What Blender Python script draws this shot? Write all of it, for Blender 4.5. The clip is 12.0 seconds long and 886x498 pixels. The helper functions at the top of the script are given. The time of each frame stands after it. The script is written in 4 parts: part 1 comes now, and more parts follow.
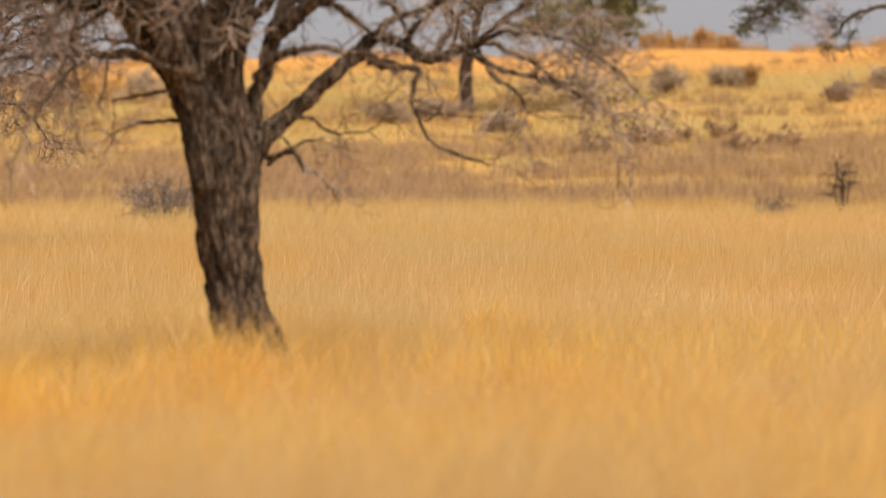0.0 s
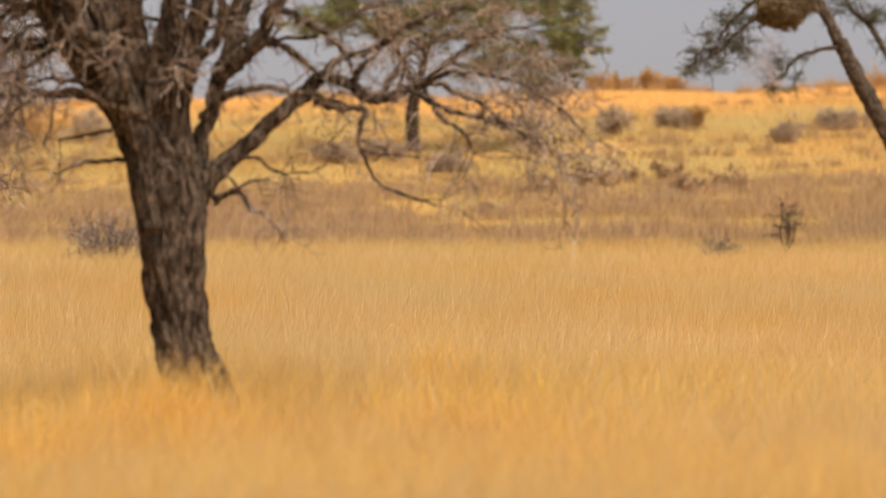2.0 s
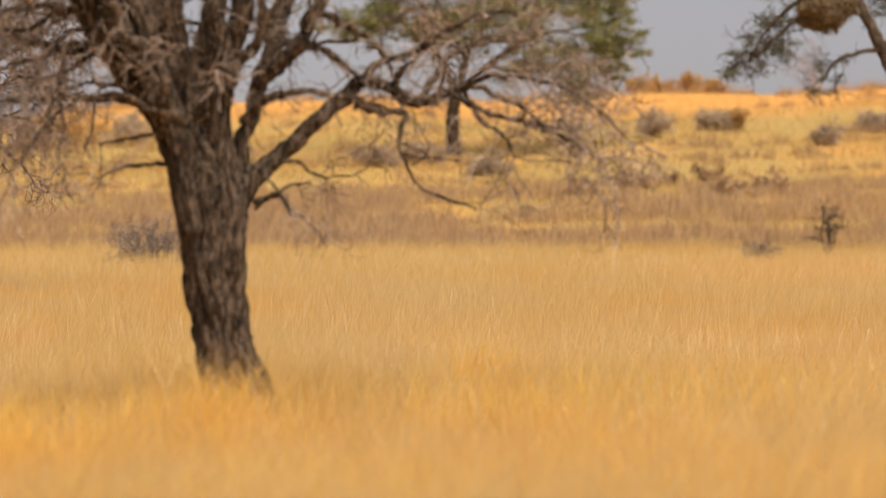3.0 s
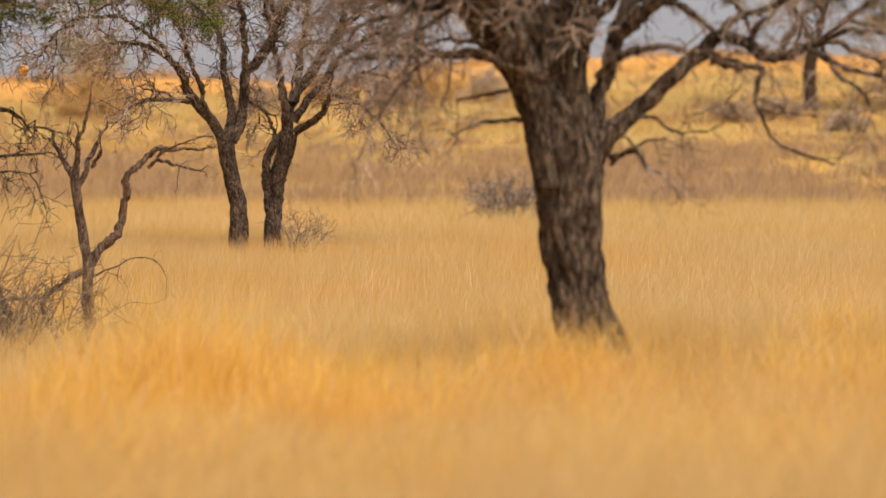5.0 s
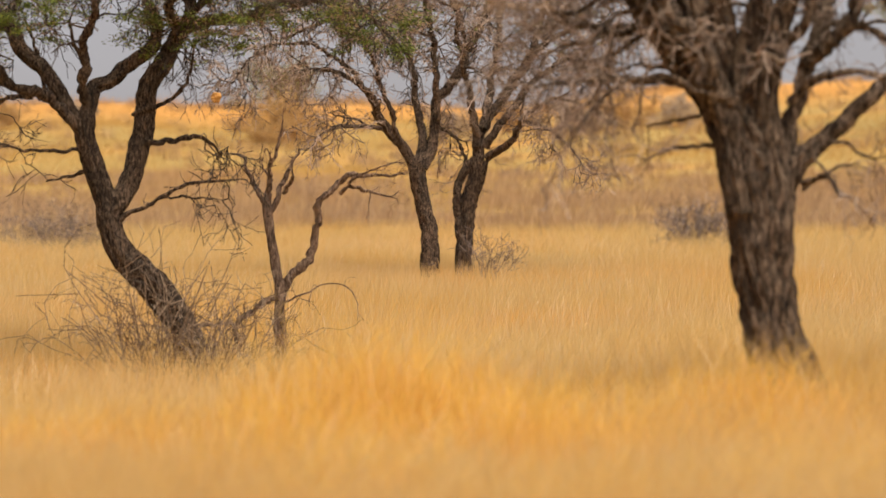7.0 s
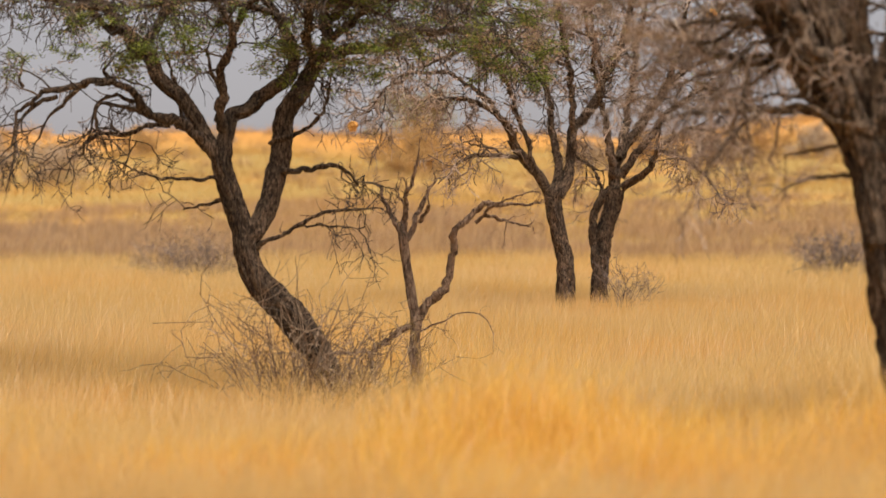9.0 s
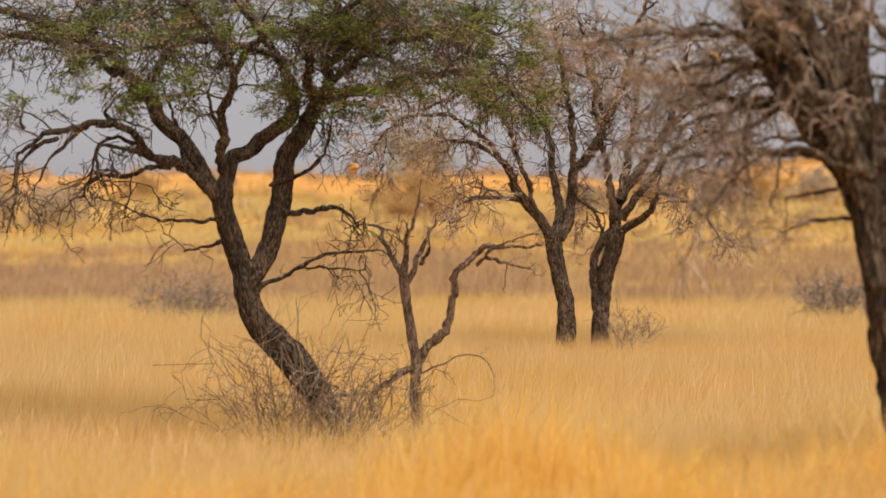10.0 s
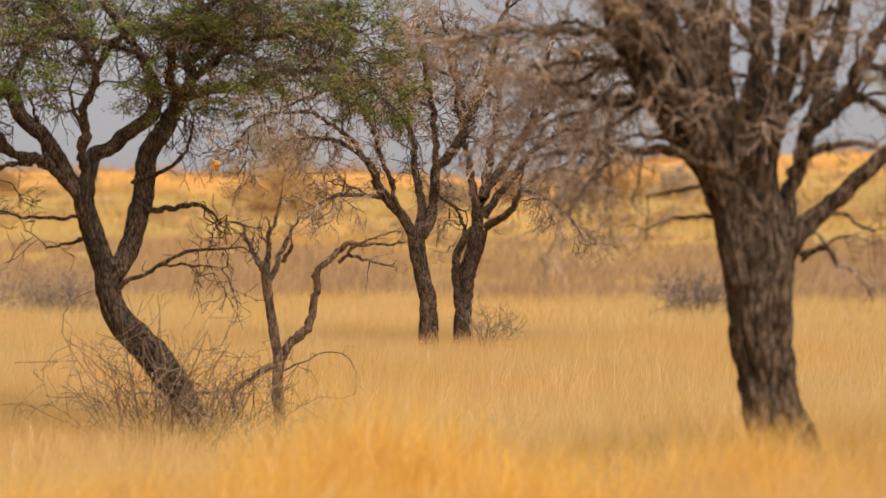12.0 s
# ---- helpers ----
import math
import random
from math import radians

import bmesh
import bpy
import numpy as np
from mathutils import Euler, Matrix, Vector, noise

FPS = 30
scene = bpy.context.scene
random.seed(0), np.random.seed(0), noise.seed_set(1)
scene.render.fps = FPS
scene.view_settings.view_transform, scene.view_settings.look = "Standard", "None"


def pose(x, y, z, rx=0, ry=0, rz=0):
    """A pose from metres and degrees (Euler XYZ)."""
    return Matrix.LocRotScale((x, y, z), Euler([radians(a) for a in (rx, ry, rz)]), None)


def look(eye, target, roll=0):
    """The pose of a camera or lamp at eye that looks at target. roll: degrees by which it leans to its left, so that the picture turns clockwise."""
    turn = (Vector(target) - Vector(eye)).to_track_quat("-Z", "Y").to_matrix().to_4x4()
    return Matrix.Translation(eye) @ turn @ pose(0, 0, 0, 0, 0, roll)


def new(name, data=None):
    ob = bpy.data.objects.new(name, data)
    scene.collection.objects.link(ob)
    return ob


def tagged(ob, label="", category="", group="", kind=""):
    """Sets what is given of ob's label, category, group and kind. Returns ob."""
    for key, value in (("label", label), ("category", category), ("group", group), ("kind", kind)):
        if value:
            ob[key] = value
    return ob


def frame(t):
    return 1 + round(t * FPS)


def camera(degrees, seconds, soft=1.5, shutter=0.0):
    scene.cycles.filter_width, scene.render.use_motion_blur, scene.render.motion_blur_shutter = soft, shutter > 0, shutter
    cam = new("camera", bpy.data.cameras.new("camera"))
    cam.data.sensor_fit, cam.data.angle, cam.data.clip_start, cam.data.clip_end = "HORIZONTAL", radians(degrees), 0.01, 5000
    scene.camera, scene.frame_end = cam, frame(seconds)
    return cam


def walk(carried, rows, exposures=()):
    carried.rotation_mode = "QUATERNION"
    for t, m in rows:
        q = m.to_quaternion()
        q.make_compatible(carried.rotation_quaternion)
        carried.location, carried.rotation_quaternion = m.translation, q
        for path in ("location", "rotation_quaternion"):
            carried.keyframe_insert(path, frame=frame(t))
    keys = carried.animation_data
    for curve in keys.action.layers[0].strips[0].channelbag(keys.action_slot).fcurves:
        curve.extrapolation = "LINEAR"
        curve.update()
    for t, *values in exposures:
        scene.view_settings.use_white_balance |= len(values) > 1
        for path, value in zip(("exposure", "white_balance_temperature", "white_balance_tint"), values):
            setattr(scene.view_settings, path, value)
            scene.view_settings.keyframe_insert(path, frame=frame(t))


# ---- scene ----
# Camera: a long lens on a fixed stand at eye height on a vehicle, panning over the plain.
cam = camera(14, 12.0, soft=1.1)
cam.data.dof.use_dof = True
cam.data.dof.focus_distance = 50.0
cam.data.dof.aperture_fstop = 1.55
EYE = 2.0
# seconds, turn to the left, tilt upwards, lean to the left, in degrees
TURNS = (
    (0.0, -5.703, -1.627, -0.03),
    (0.5, -5.704, -1.382, 0.00),
    (1.0, -5.558, -1.422, -0.06),
    (1.5, -5.823, -1.342, -0.08),
    (2.0, -6.557, -0.987, 0.11),
    (2.5, -6.172, -0.943, 0.14),
    (2.7, -6.140, -0.928, 0.11),
    (4.3, -2.476, -1.156, -0.13),
    (4.5, -1.763, -1.342, 0.03),
    (5.0, -0.263, -1.633, -0.08),
    (5.5, -0.025, -0.970, -0.02),
    (6.0, 0.318, -0.722, -0.03),
    (6.5, 1.750, -1.122, -0.24),
    (6.7, 2.339, -1.266, -0.22),
    (8.3, 3.450, -0.705, -0.09),
    (8.5, 3.881, -0.800, -0.04),
    (9.0, 4.923, -0.749, -0.00),
    (9.5, 5.554, -0.555, 0.05),
    (10.0, 4.934, -0.078, 0.08),
    (10.5, 4.926, -0.286, 0.03),
    (11.0, 4.458, -0.257, 0.19),
    (11.5, 3.232, -0.052, 0.15),
    (12.0, 2.749, -0.115, 0.14),
)
walk(cam, [(t, pose(0, 0, EYE, 90 + tilt, 0, turn) @ pose(0, 0, 0, 0, 0, lean)) for t, turn, tilt, lean in TURNS])

# ---- light ----
SUN_UP, SUN_AZ = radians(64), radians(140)   # azimuth clockwise from +y
world = bpy.data.worlds.new("world")
scene.world = world
world.use_nodes = True
wn, wl = world.node_tree.nodes, world.node_tree.links
sky = wn.new("ShaderNodeTexSky")
sky.sky_type, sky.sun_disc = "NISHITA", False
sky.sun_elevation, sky.sun_rotation = SUN_UP, SUN_AZ
sky.dust_density = 0.6
pale = wn.new("ShaderNodeHueSaturation")
pale.inputs["Saturation"].default_value = 0.22
pale.inputs["Value"].default_value = 1.0
wl.new(sky.outputs[0], pale.inputs["Color"])
haze = wn.new("ShaderNodeMix")
haze.data_type, haze.blend_type = "RGBA", "MULTIPLY"
haze.inputs["Factor"].default_value = 1.0
haze.inputs["B"].default_value = (1.0, 0.95, 1.02, 1)
wl.new(pale.outputs[0], haze.inputs["A"])
wl.new(haze.outputs["Result"], wn["Background"].inputs["Color"])
wn["Background"].inputs["Strength"].default_value = 0.048
sun = new("sun", bpy.data.lights.new("sun", "SUN"))
sun.data.energy, sun.data.angle, sun.data.color = 4.4, radians(68.0), (1.0, 0.96, 0.86)
sun.matrix_world = look((math.sin(SUN_AZ) * math.cos(SUN_UP) * 50, math.cos(SUN_AZ) * math.cos(SUN_UP) * 50, math.sin(SUN_UP) * 50), (0, 0, 0))
scene.view_settings.exposure = 0.60


# ---- materials ----
def material(name, rough=0.8):
    m = bpy.data.materials.new(name)
    m.use_nodes = True
    n = m.node_tree.nodes
    b = n["Principled BSDF"]
    b.inputs["Roughness"].default_value = rough
    b.inputs["Specular IOR Level"].default_value = 0.25
    return m, n, m.node_tree.links, b


def ramp(n, l, src, stops):
    r = n.new("ShaderNodeValToRGB")
    e = r.color_ramp.elements
    while len(e) < len(stops):
        e.new(0.5)
    for k, (p, c) in zip(e, stops):
        k.position, k.color = p, (*c, 1)
    l.new(src, r.inputs[0])
    return r.outputs[0]


def noise_tex(n, l, scale, detail=4, stretch=None, coord="Object", rough=0.6):
    tc = n.new("ShaderNodeTexCoord")
    out = tc.outputs[coord]
    if stretch:
        mp = n.new("ShaderNodeMapping")
        mp.inputs["Scale"].default_value = stretch
        l.new(out, mp.inputs[0])
        out = mp.outputs[0]
    t = n.new("ShaderNodeTexNoise")
    t.inputs["Scale"].default_value, t.inputs["Detail"].default_value = scale, detail
    t.inputs["Roughness"].default_value = rough
    l.new(out, t.inputs["Vector"])
    return t.outputs["Fac"]


def mix_col(n, l, fac, a, b, kind="MIX"):
    m = n.new("ShaderNodeMix")
    m.data_type, m.blend_type = "RGBA", kind
    for sock, v in (("Factor", fac), ("A", a), ("B", b)):
        if isinstance(v, (int, float)):
            m.inputs[sock].default_value = v
        elif isinstance(v, tuple):
            m.inputs[sock].default_value = (*v, 1)
        else:
            l.new(v, m.inputs[sock])
    return m.outputs["Result"]


def bumped(n, l, b, h, strength, dist):
    bp = n.new("ShaderNodeBump")
    bp.inputs["Strength"].default_value, bp.inputs["Distance"].default_value = strength, dist
    l.new(h, bp.inputs["Height"])
    l.new(bp.outputs[0], b.inputs["Normal"])


def see_through(m, n, l, b, color, part):
    """Thin blades and leaves: part of the light passes through."""
    tr = n.new("ShaderNodeBsdfTranslucent")
    l.new(color, tr.inputs["Color"])
    ms = n.new("ShaderNodeMixShader")
    ms.inputs[0].default_value = part
    l.new(b.outputs[0], ms.inputs[1])
    l.new(tr.outputs[0], ms.inputs[2])
    l.new(ms.outputs[0], n["Material Output"].inputs["Surface"])


def island_random(n):
    return n.new("ShaderNodeNewGeometry").outputs["Random Per Island"]


def blade_material(name, stops, patch, amount, part=0.3, scale=0.16, second=None):
    """Blades and leaves: a shade for each one, and patches of another colour over the place."""
    m, n, l, b = material(name, 0.85)
    c = ramp(n, l, island_random(n), stops)
    for col, much, sc in ((patch, amount, scale),) + ((second,) if second else ()):
        p = ramp(n, l, noise_tex(n, l, sc, 3, coord="Object"), ((0.45, (0, 0, 0)), (0.66, (much, much, much))))
        c = mix_col(n, l, p, c, col)
    l.new(c, b.inputs["Base Color"])
    see_through(m, n, l, b, c, part)
    return m


def bark_material(name, dark, mid, light, scale=1.0):
    m, n, l, b = material(name, 0.92)
    cracks = noise_tex(n, l, 24 * scale, 6, (1, 1, 0.32), rough=0.72)
    plates = noise_tex(n, l, 9 * scale, 5, (1, 1, 0.45), rough=0.65)
    stain = noise_tex(n, l, 3.0 * scale, 5, (1, 1, 0.6), rough=0.65)
    c = ramp(n, l, cracks, ((0.38, dark), (0.50, mid), (0.66, light)))
    worn = tuple(0.75 * v + 0.25 * w for v, w in zip(light, mid))
    c = mix_col(n, l, ramp(n, l, plates, ((0.53, (0, 0, 0)), (0.64, (0.65, 0.65, 0.65)))), c, worn)
    c = mix_col(n, l, ramp(n, l, stain, ((0.47, (0, 0, 0)), (0.60, (0.5, 0.5, 0.5)))), c, dark)
    fine = ramp(n, l, noise_tex(n, l, 80 * scale, 3), ((0.3, (0.6, 0.6, 0.6)), (0.7, (1.35, 1.35, 1.35))))
    c = mix_col(n, l, 1.0, c, fine, "MULTIPLY")
    l.new(c, b.inputs["Base Color"])
    bumped(n, l, b, cracks, 1.0, 0.06)
    return m


SAND, n, l, b = material("red_sand_and_litter", 0.95)
sand_c = ramp(n, l, noise_tex(n, l, 1.7, 6), ((0.3, (0.48, 0.21, 0.045)), (0.7, (0.58, 0.28, 0.07))))
litter = ramp(n, l, noise_tex(n, l, 6.0, 6), ((0.3, (0.27, 0.18, 0.055)), (0.7, (0.37, 0.255, 0.085))))
cover = ramp(n, l, noise_tex(n, l, 0.09, 5), ((0.30, (0, 0, 0)), (0.50, (0.92, 0.92, 0.92))))
c = mix_col(n, l, cover, sand_c, litter)
# the sand lies bare along the dune's crest
away = n.new("ShaderNodeVectorMath")
away.operation = "LENGTH"
l.new(n.new("ShaderNodeTexCoord").outputs["Object"], away.inputs[0])
reach = n.new("ShaderNodeMapRange")
reach.inputs["From Min"].default_value, reach.inputs["From Max"].default_value = 224, 246
l.new(away.outputs["Value"], reach.inputs["Value"])
c = mix_col(n, l, reach.outputs["Result"], c, sand_c)
l.new(c, b.inputs["Base Color"])
bumped(n, l, b, noise_tex(n, l, 14, 5), 0.6, 0.05)

GRASS = blade_material("dry_straw_grass", ((0.0, (0.67, 0.465, 0.195)), (0.45, (0.72, 0.510, 0.228)), (0.85, (0.765, 0.555, 0.265)), (1.0, (0.81, 0.610, 0.325))), (0.76, 0.43, 0.09), 0.7, 0.6, 0.26, ((0.50, 0.36, 0.21), 0.3, 1.0))
ORANGE = blade_material("orange_tussock_grass", ((0.0, (0.77, 0.455, 0.095)), (0.6, (0.82, 0.50, 0.115)), (1.0, (0.86, 0.57, 0.155))), (0.78, 0.43, 0.07), 0.4, 0.42, 0.9)
STALK = blade_material("pale_seed_stalk", ((0.0, (0.714, 0.499, 0.254)), (1.0, (0.861, 0.653, 0.424))), (0.74, 0.56, 0.26), 0.4, 0.3, 0.5)
DUNE_GRASS = blade_material("dune_grass", ((0.0, (0.48, 0.32, 0.105)), (0.5, (0.59, 0.385, 0.135)), (1.0, (0.68, 0.465, 0.18))), (0.62, 0.34, 0.08), 0.6, 0.4, 0.045, ((0.54, 0.33, 0.13), 0.6, 0.16))
SCRUB = blade_material("grey_brown_scrub", ((0.0, (0.28, 0.18, 0.115)), (0.5, (0.48, 0.31, 0.175)), (1.0, (0.62, 0.425, 0.23))), (0.57, 0.34, 0.15), 0.6, 0.3, 0.09)
SLOPE_SCRUB = blade_material("brown_slope_scrub", ((0.0, (0.34, 0.22, 0.12)), (0.5, (0.46, 0.30, 0.15)), (1.0, (0.56, 0.37, 0.18))), (0.50, 0.29, 0.11), 0.6, 0.25, 0.09)
BUSH = blade_material("grey_bush_leaf", ((0.0, (0.34, 0.25, 0.19)), (0.6, (0.50, 0.38, 0.27)), (1.0, (0.62, 0.48, 0.32))), (0.46, 0.34, 0.21), 0.4, 0.4)
RUST = blade_material("rusty_bush_leaf", ((0.0, (0.42, 0.25, 0.10)), (0.6, (0.56, 0.34, 0.13)), (1.0, (0.64, 0.42, 0.17))), (0.50, 0.29, 0.11), 0.4, 0.4)
LEAF = blade_material("acacia_leaf", ((0.0, (0.045, 0.058, 0.016)), (0.5, (0.12, 0.15, 0.032)), (0.9, (0.27, 0.32, 0.055)), (1.0, (0.32, 0.27, 0.08))), (0.17, 0.14, 0.05), 0.5, 0.4, 1.1)
FARLEAF = blade_material("far_acacia_leaf", ((0.0, (0.13, 0.14, 0.05)), (0.6, (0.24, 0.235, 0.085)), (1.0, (0.37, 0.33, 0.14))), (0.26, 0.2, 0.09), 0.4, 0.3, 0.4)
DULLLEAF = blade_material("dull_acacia_leaf", ((0.0, (0.05, 0.058, 0.03)), (0.6, (0.115, 0.12, 0.06)), (1.0, (0.22, 0.19, 0.10))), (0.15, 0.12, 0.06), 0.4, 0.3, 0.9)
DRYLEAF = blade_material("dry_pod_leaf", ((0.0, (0.20, 0.13, 0.08)), (0.6, (0.36, 0.24, 0.15)), (1.0, (0.50, 0.32, 0.17))), (0.30, 0.18, 0.08), 0.4, 0.25, 0.9)
BARK = bark_material("furrowed_bark", (0.012, 0.008, 0.006), (0.125, 0.080, 0.052), (0.38, 0.265, 0.18))
BARK_BROWN = bark_material("brown_fibrous_bark", (0.014, 0.009, 0.006), (0.14, 0.08, 0.047), (0.36, 0.235, 0.145))
BARK_DARK = bark_material("dark_bark", (0.009, 0.007, 0.005), (0.085, 0.052, 0.034), (0.30, 0.20, 0.13), 1.7)
BARK_DEAD = bark_material("weathered_dead_wood", (0.07, 0.042, 0.03), (0.25, 0.152, 0.102), (0.46, 0.31, 0.21), 1.6)
TWIG = blade_material("grey_twig", ((0.0, (0.10, 0.07, 0.053)), (0.6, (0.29, 0.20, 0.15)), (1.0, (0.52, 0.385, 0.295))), (0.12, 0.08, 0.06), 0.4, 0.0, 0.8)
GREY_TWIG = blade_material("grey_bush_twig", ((0.0, (0.06, 0.045, 0.04)), (0.6, (0.19, 0.14, 0.12)), (1.0, (0.40, 0.31, 0.26))), (0.12, 0.08, 0.06), 0.4, 0.0, 0.8)
TWIG_DARK = blade_material("dark_twig", ((0.0, (0.028, 0.021, 0.017)), (0.7, (0.075, 0.053, 0.04)), (1.0, (0.17, 0.12, 0.09))), (0.06, 0.04, 0.03), 0.4, 0.0, 0.8)
TWIG_BROWN = blade_material("brown_twig", ((0.0, (0.06, 0.042, 0.03)), (0.6, (0.19, 0.13, 0.095)), (1.0, (0.36, 0.26, 0.19))), (0.09, 0.06, 0.04), 0.4, 0.0, 0.8)
TWIG_TAN = blade_material("tan_dry_twig", ((0.0, (0.07, 0.045, 0.03)), (0.6, (0.20, 0.132, 0.085)), (1.0, (0.40, 0.28, 0.19))), (0.3, 0.2, 0.12), 0.4, 0.0, 0.8)
NEST = blade_material("woven_straw_nest", ((0.0, (0.09, 0.058, 0.033)), (0.6, (0.19, 0.125, 0.068)), (1.0, (0.34, 0.23, 0.12))), (0.22, 0.14, 0.07), 0.4, 0.1, 3.0)
BALL = blade_material("orange_straw_nest", ((0.0, (0.40, 0.19, 0.05)), (0.6, (0.60, 0.30, 0.08)), (1.0, (0.75, 0.45, 0.14))), (0.55, 0.25, 0.06), 0.4, 0.1, 9.0)

# ---- meshes ----
rng = np.random.default_rng(7)


def mesh_of(name, verts, faces, mat, smooth=False):
    """A mesh from arrays of vertices and of faces that all have the same number of corners."""
    me = bpy.data.meshes.new(name)
    faces = np.asarray(faces, dtype=np.int32)
    k = faces.shape[1]
    me.vertices.add(len(verts))
    me.vertices.foreach_set("co", np.asarray(verts, dtype=np.float32).ravel())
    me.loops.add(faces.size)
    me.loops.foreach_set("vertex_index", faces.ravel())
    me.polygons.add(len(faces))
    me.polygons.foreach_set("loop_start", np.arange(0, faces.size, k, dtype=np.int32))
    me.polygons.foreach_set("loop_total", np.full(len(faces), k, dtype=np.int32))
    me.polygons.foreach_set("use_smooth", np.full(len(faces), smooth, dtype=bool))
    me.materials.append(mat)
    me.update(calc_edges=True)
    return me


def part_of(name, verts, faces, mat, parent, label="", kind="", smooth=False):
    ob = new(name, mesh_of(name, verts, faces, mat, smooth))
    ob.parent = parent
    return tagged(ob, label=label, kind=kind)


def unit(v):
    return v / np.maximum(np.linalg.norm(v, axis=-1, keepdims=True), 1e-9)


def tubes(P, R, sides):
    """Many tapered tubes at once: P (n, k, 3) centre lines, R (n, k) radii."""
    n_, k = R.shape
    T = unit(np.gradient(P, axis=1))
    ref = unit(np.cross(T.mean(1), rng.normal(size=(n_, 3))))[:, None, :]
    U = unit(ref - T * (ref * T).sum(-1, keepdims=True))
    V = np.cross(T, U)
    a = np.arange(sides) / sides * 2 * np.pi
    ring = U[:, :, None] * np.cos(a)[:, None] + V[:, :, None] * np.sin(a)[:, None]
    verts = (P[:, :, None] + ring * R[:, :, None, None]).reshape(-1, 3)
    i = np.arange(n_)[:, None, None] * k * sides
    j = np.arange(k - 1)[:, None] * sides
    s = np.arange(sides)
    s2 = (s + 1) % sides
    q = np.stack([i + j + s, i + j + s2, i + j + sides + s2, i + j + sides + s], -1)
    return verts, q.reshape(-1, 4)


def smooth_line(pts, step):
    """A line through control points (x, y, z, r), resampled about every step metres (Catmull-Rom)."""
    p = np.array(pts, dtype=float)
    p = np.vstack([2 * p[0] - p[1], p, 2 * p[-1] - p[-2]])
    out = []
    for i in range(1, len(p) - 2):
        m = max(2, int(np.linalg.norm(p[i + 1, :3] - p[i, :3]) / step) + 1)
        for t in np.arange(m) / m:
            a, b_, c_, d_ = p[i - 1:i + 3]
            out.append(0.5 * (2 * b_ + (c_ - a) * t + (2 * a - 5 * b_ + 4 * c_ - d_) * t * t + (3 * b_ - a - 3 * c_ + d_) * t ** 3))
    out.append(p[-2])
    out = np.array(out)
    out[:, 3] = np.maximum(out[:, 3], 0.002)
    return out


def leaves_at(P, size, spread, flat=0.4, layer=1.0):
    """Small pointed leaves round the points P: two triangles each, in flat sprays if layer is small."""
    n_ = len(P)
    c = P + rng.normal(size=(n_, 3)) * spread * np.array([1, 1, layer])
    d = unit(rng.normal(size=(n_, 3)) * (1, 1, 0.7 * layer))
    s = unit(np.cross(d, rng.normal(size=(n_, 3))))
    L = size * rng.uniform(0.6, 1.4, (n_, 1))
    v = np.stack([c - d * L, c + s * L * flat, c + d * L, c - s * L * flat], 1).reshape(-1, 3)
    return v, np.arange(n_ * 4).reshape(-1, 4)


def sprout(P, R, count, length, forward, up, wander, k=5, lo=0.25, thin=0.45, rmax=1.0, sag=0.0):
    """Side shoots from lines P (n, k0, 3) with radii R: returns their lines and radii."""
    n_, k0 = R.shape
    who = np.repeat(np.arange(n_), count)
    m = len(who)
    f = lo + (1 - lo) * rng.random(m) ** 0.8
    x = f * (k0 - 1)
    i = np.minimum(x.astype(int), k0 - 2)
    w = (x - i)[:, None]
    start = P[who, i] * (1 - w) + P[who, i + 1] * w
    r0 = np.minimum((R[who, i] * (1 - w[:, 0]) + R[who, i + 1] * w[:, 0]) * thin, rmax)
    along = unit(P[who, i + 1] - P[who, i])
    side = unit(np.cross(along, rng.normal(size=(m, 3))))
    d = unit(side + along * forward + np.array([0, 0, 1.0]) * up)
    step = length * rng.uniform(0.45, 1.3, m) / (k - 1)
    pts = [start]
    for _ in range(k - 1):
        d = unit(d + rng.normal(size=(m, 3)) * wander - np.array([0, 0, sag]))
        pts.append(pts[-1] + d * step[:, None])
    return np.stack(pts, 1), r0[:, None] * np.linspace(1, 0.35, k)[None]


# ---- the ground: a plain that rises to a low dune ridge ----
def ground_z(x, y):
    d, az = np.hypot(x, y), np.arctan2(x, y)
    s = np.clip((az + 0.09) / 0.24, 0, 1)
    crest = 7.0 + 2.15 * s * s * (3 - 2 * s) + 0.25 * np.sin(az * 37) + 0.18 * np.sin(az * 83 + 1)
    rise = np.interp(d, (0, 105, 121, 135, 150, 168, 185, 210, 240, 258, 270, 285, 320, 400, 800, 6000), (0, 0, 0.012, 0.085, 0.195, 0.30, 0.40, 0.585, 0.79, 0.93, 1.0, 0.99, 0.9, 0.6, 0.25, 0.1))
    roll = np.clip((d - 110) / 60, 0, 1) * (0.16 * np.sin(x * 0.21 + y * 0.07) + 0.12 * np.sin(y * 0.19 - x * 0.11 + 2))
    hollow = 0.4 * np.exp(-((x + 4.3) ** 2 / 18 + (y - 40) ** 2 / 128))
    return crest * rise - hollow + roll * np.clip((700 - d) / 400, 0, 1)


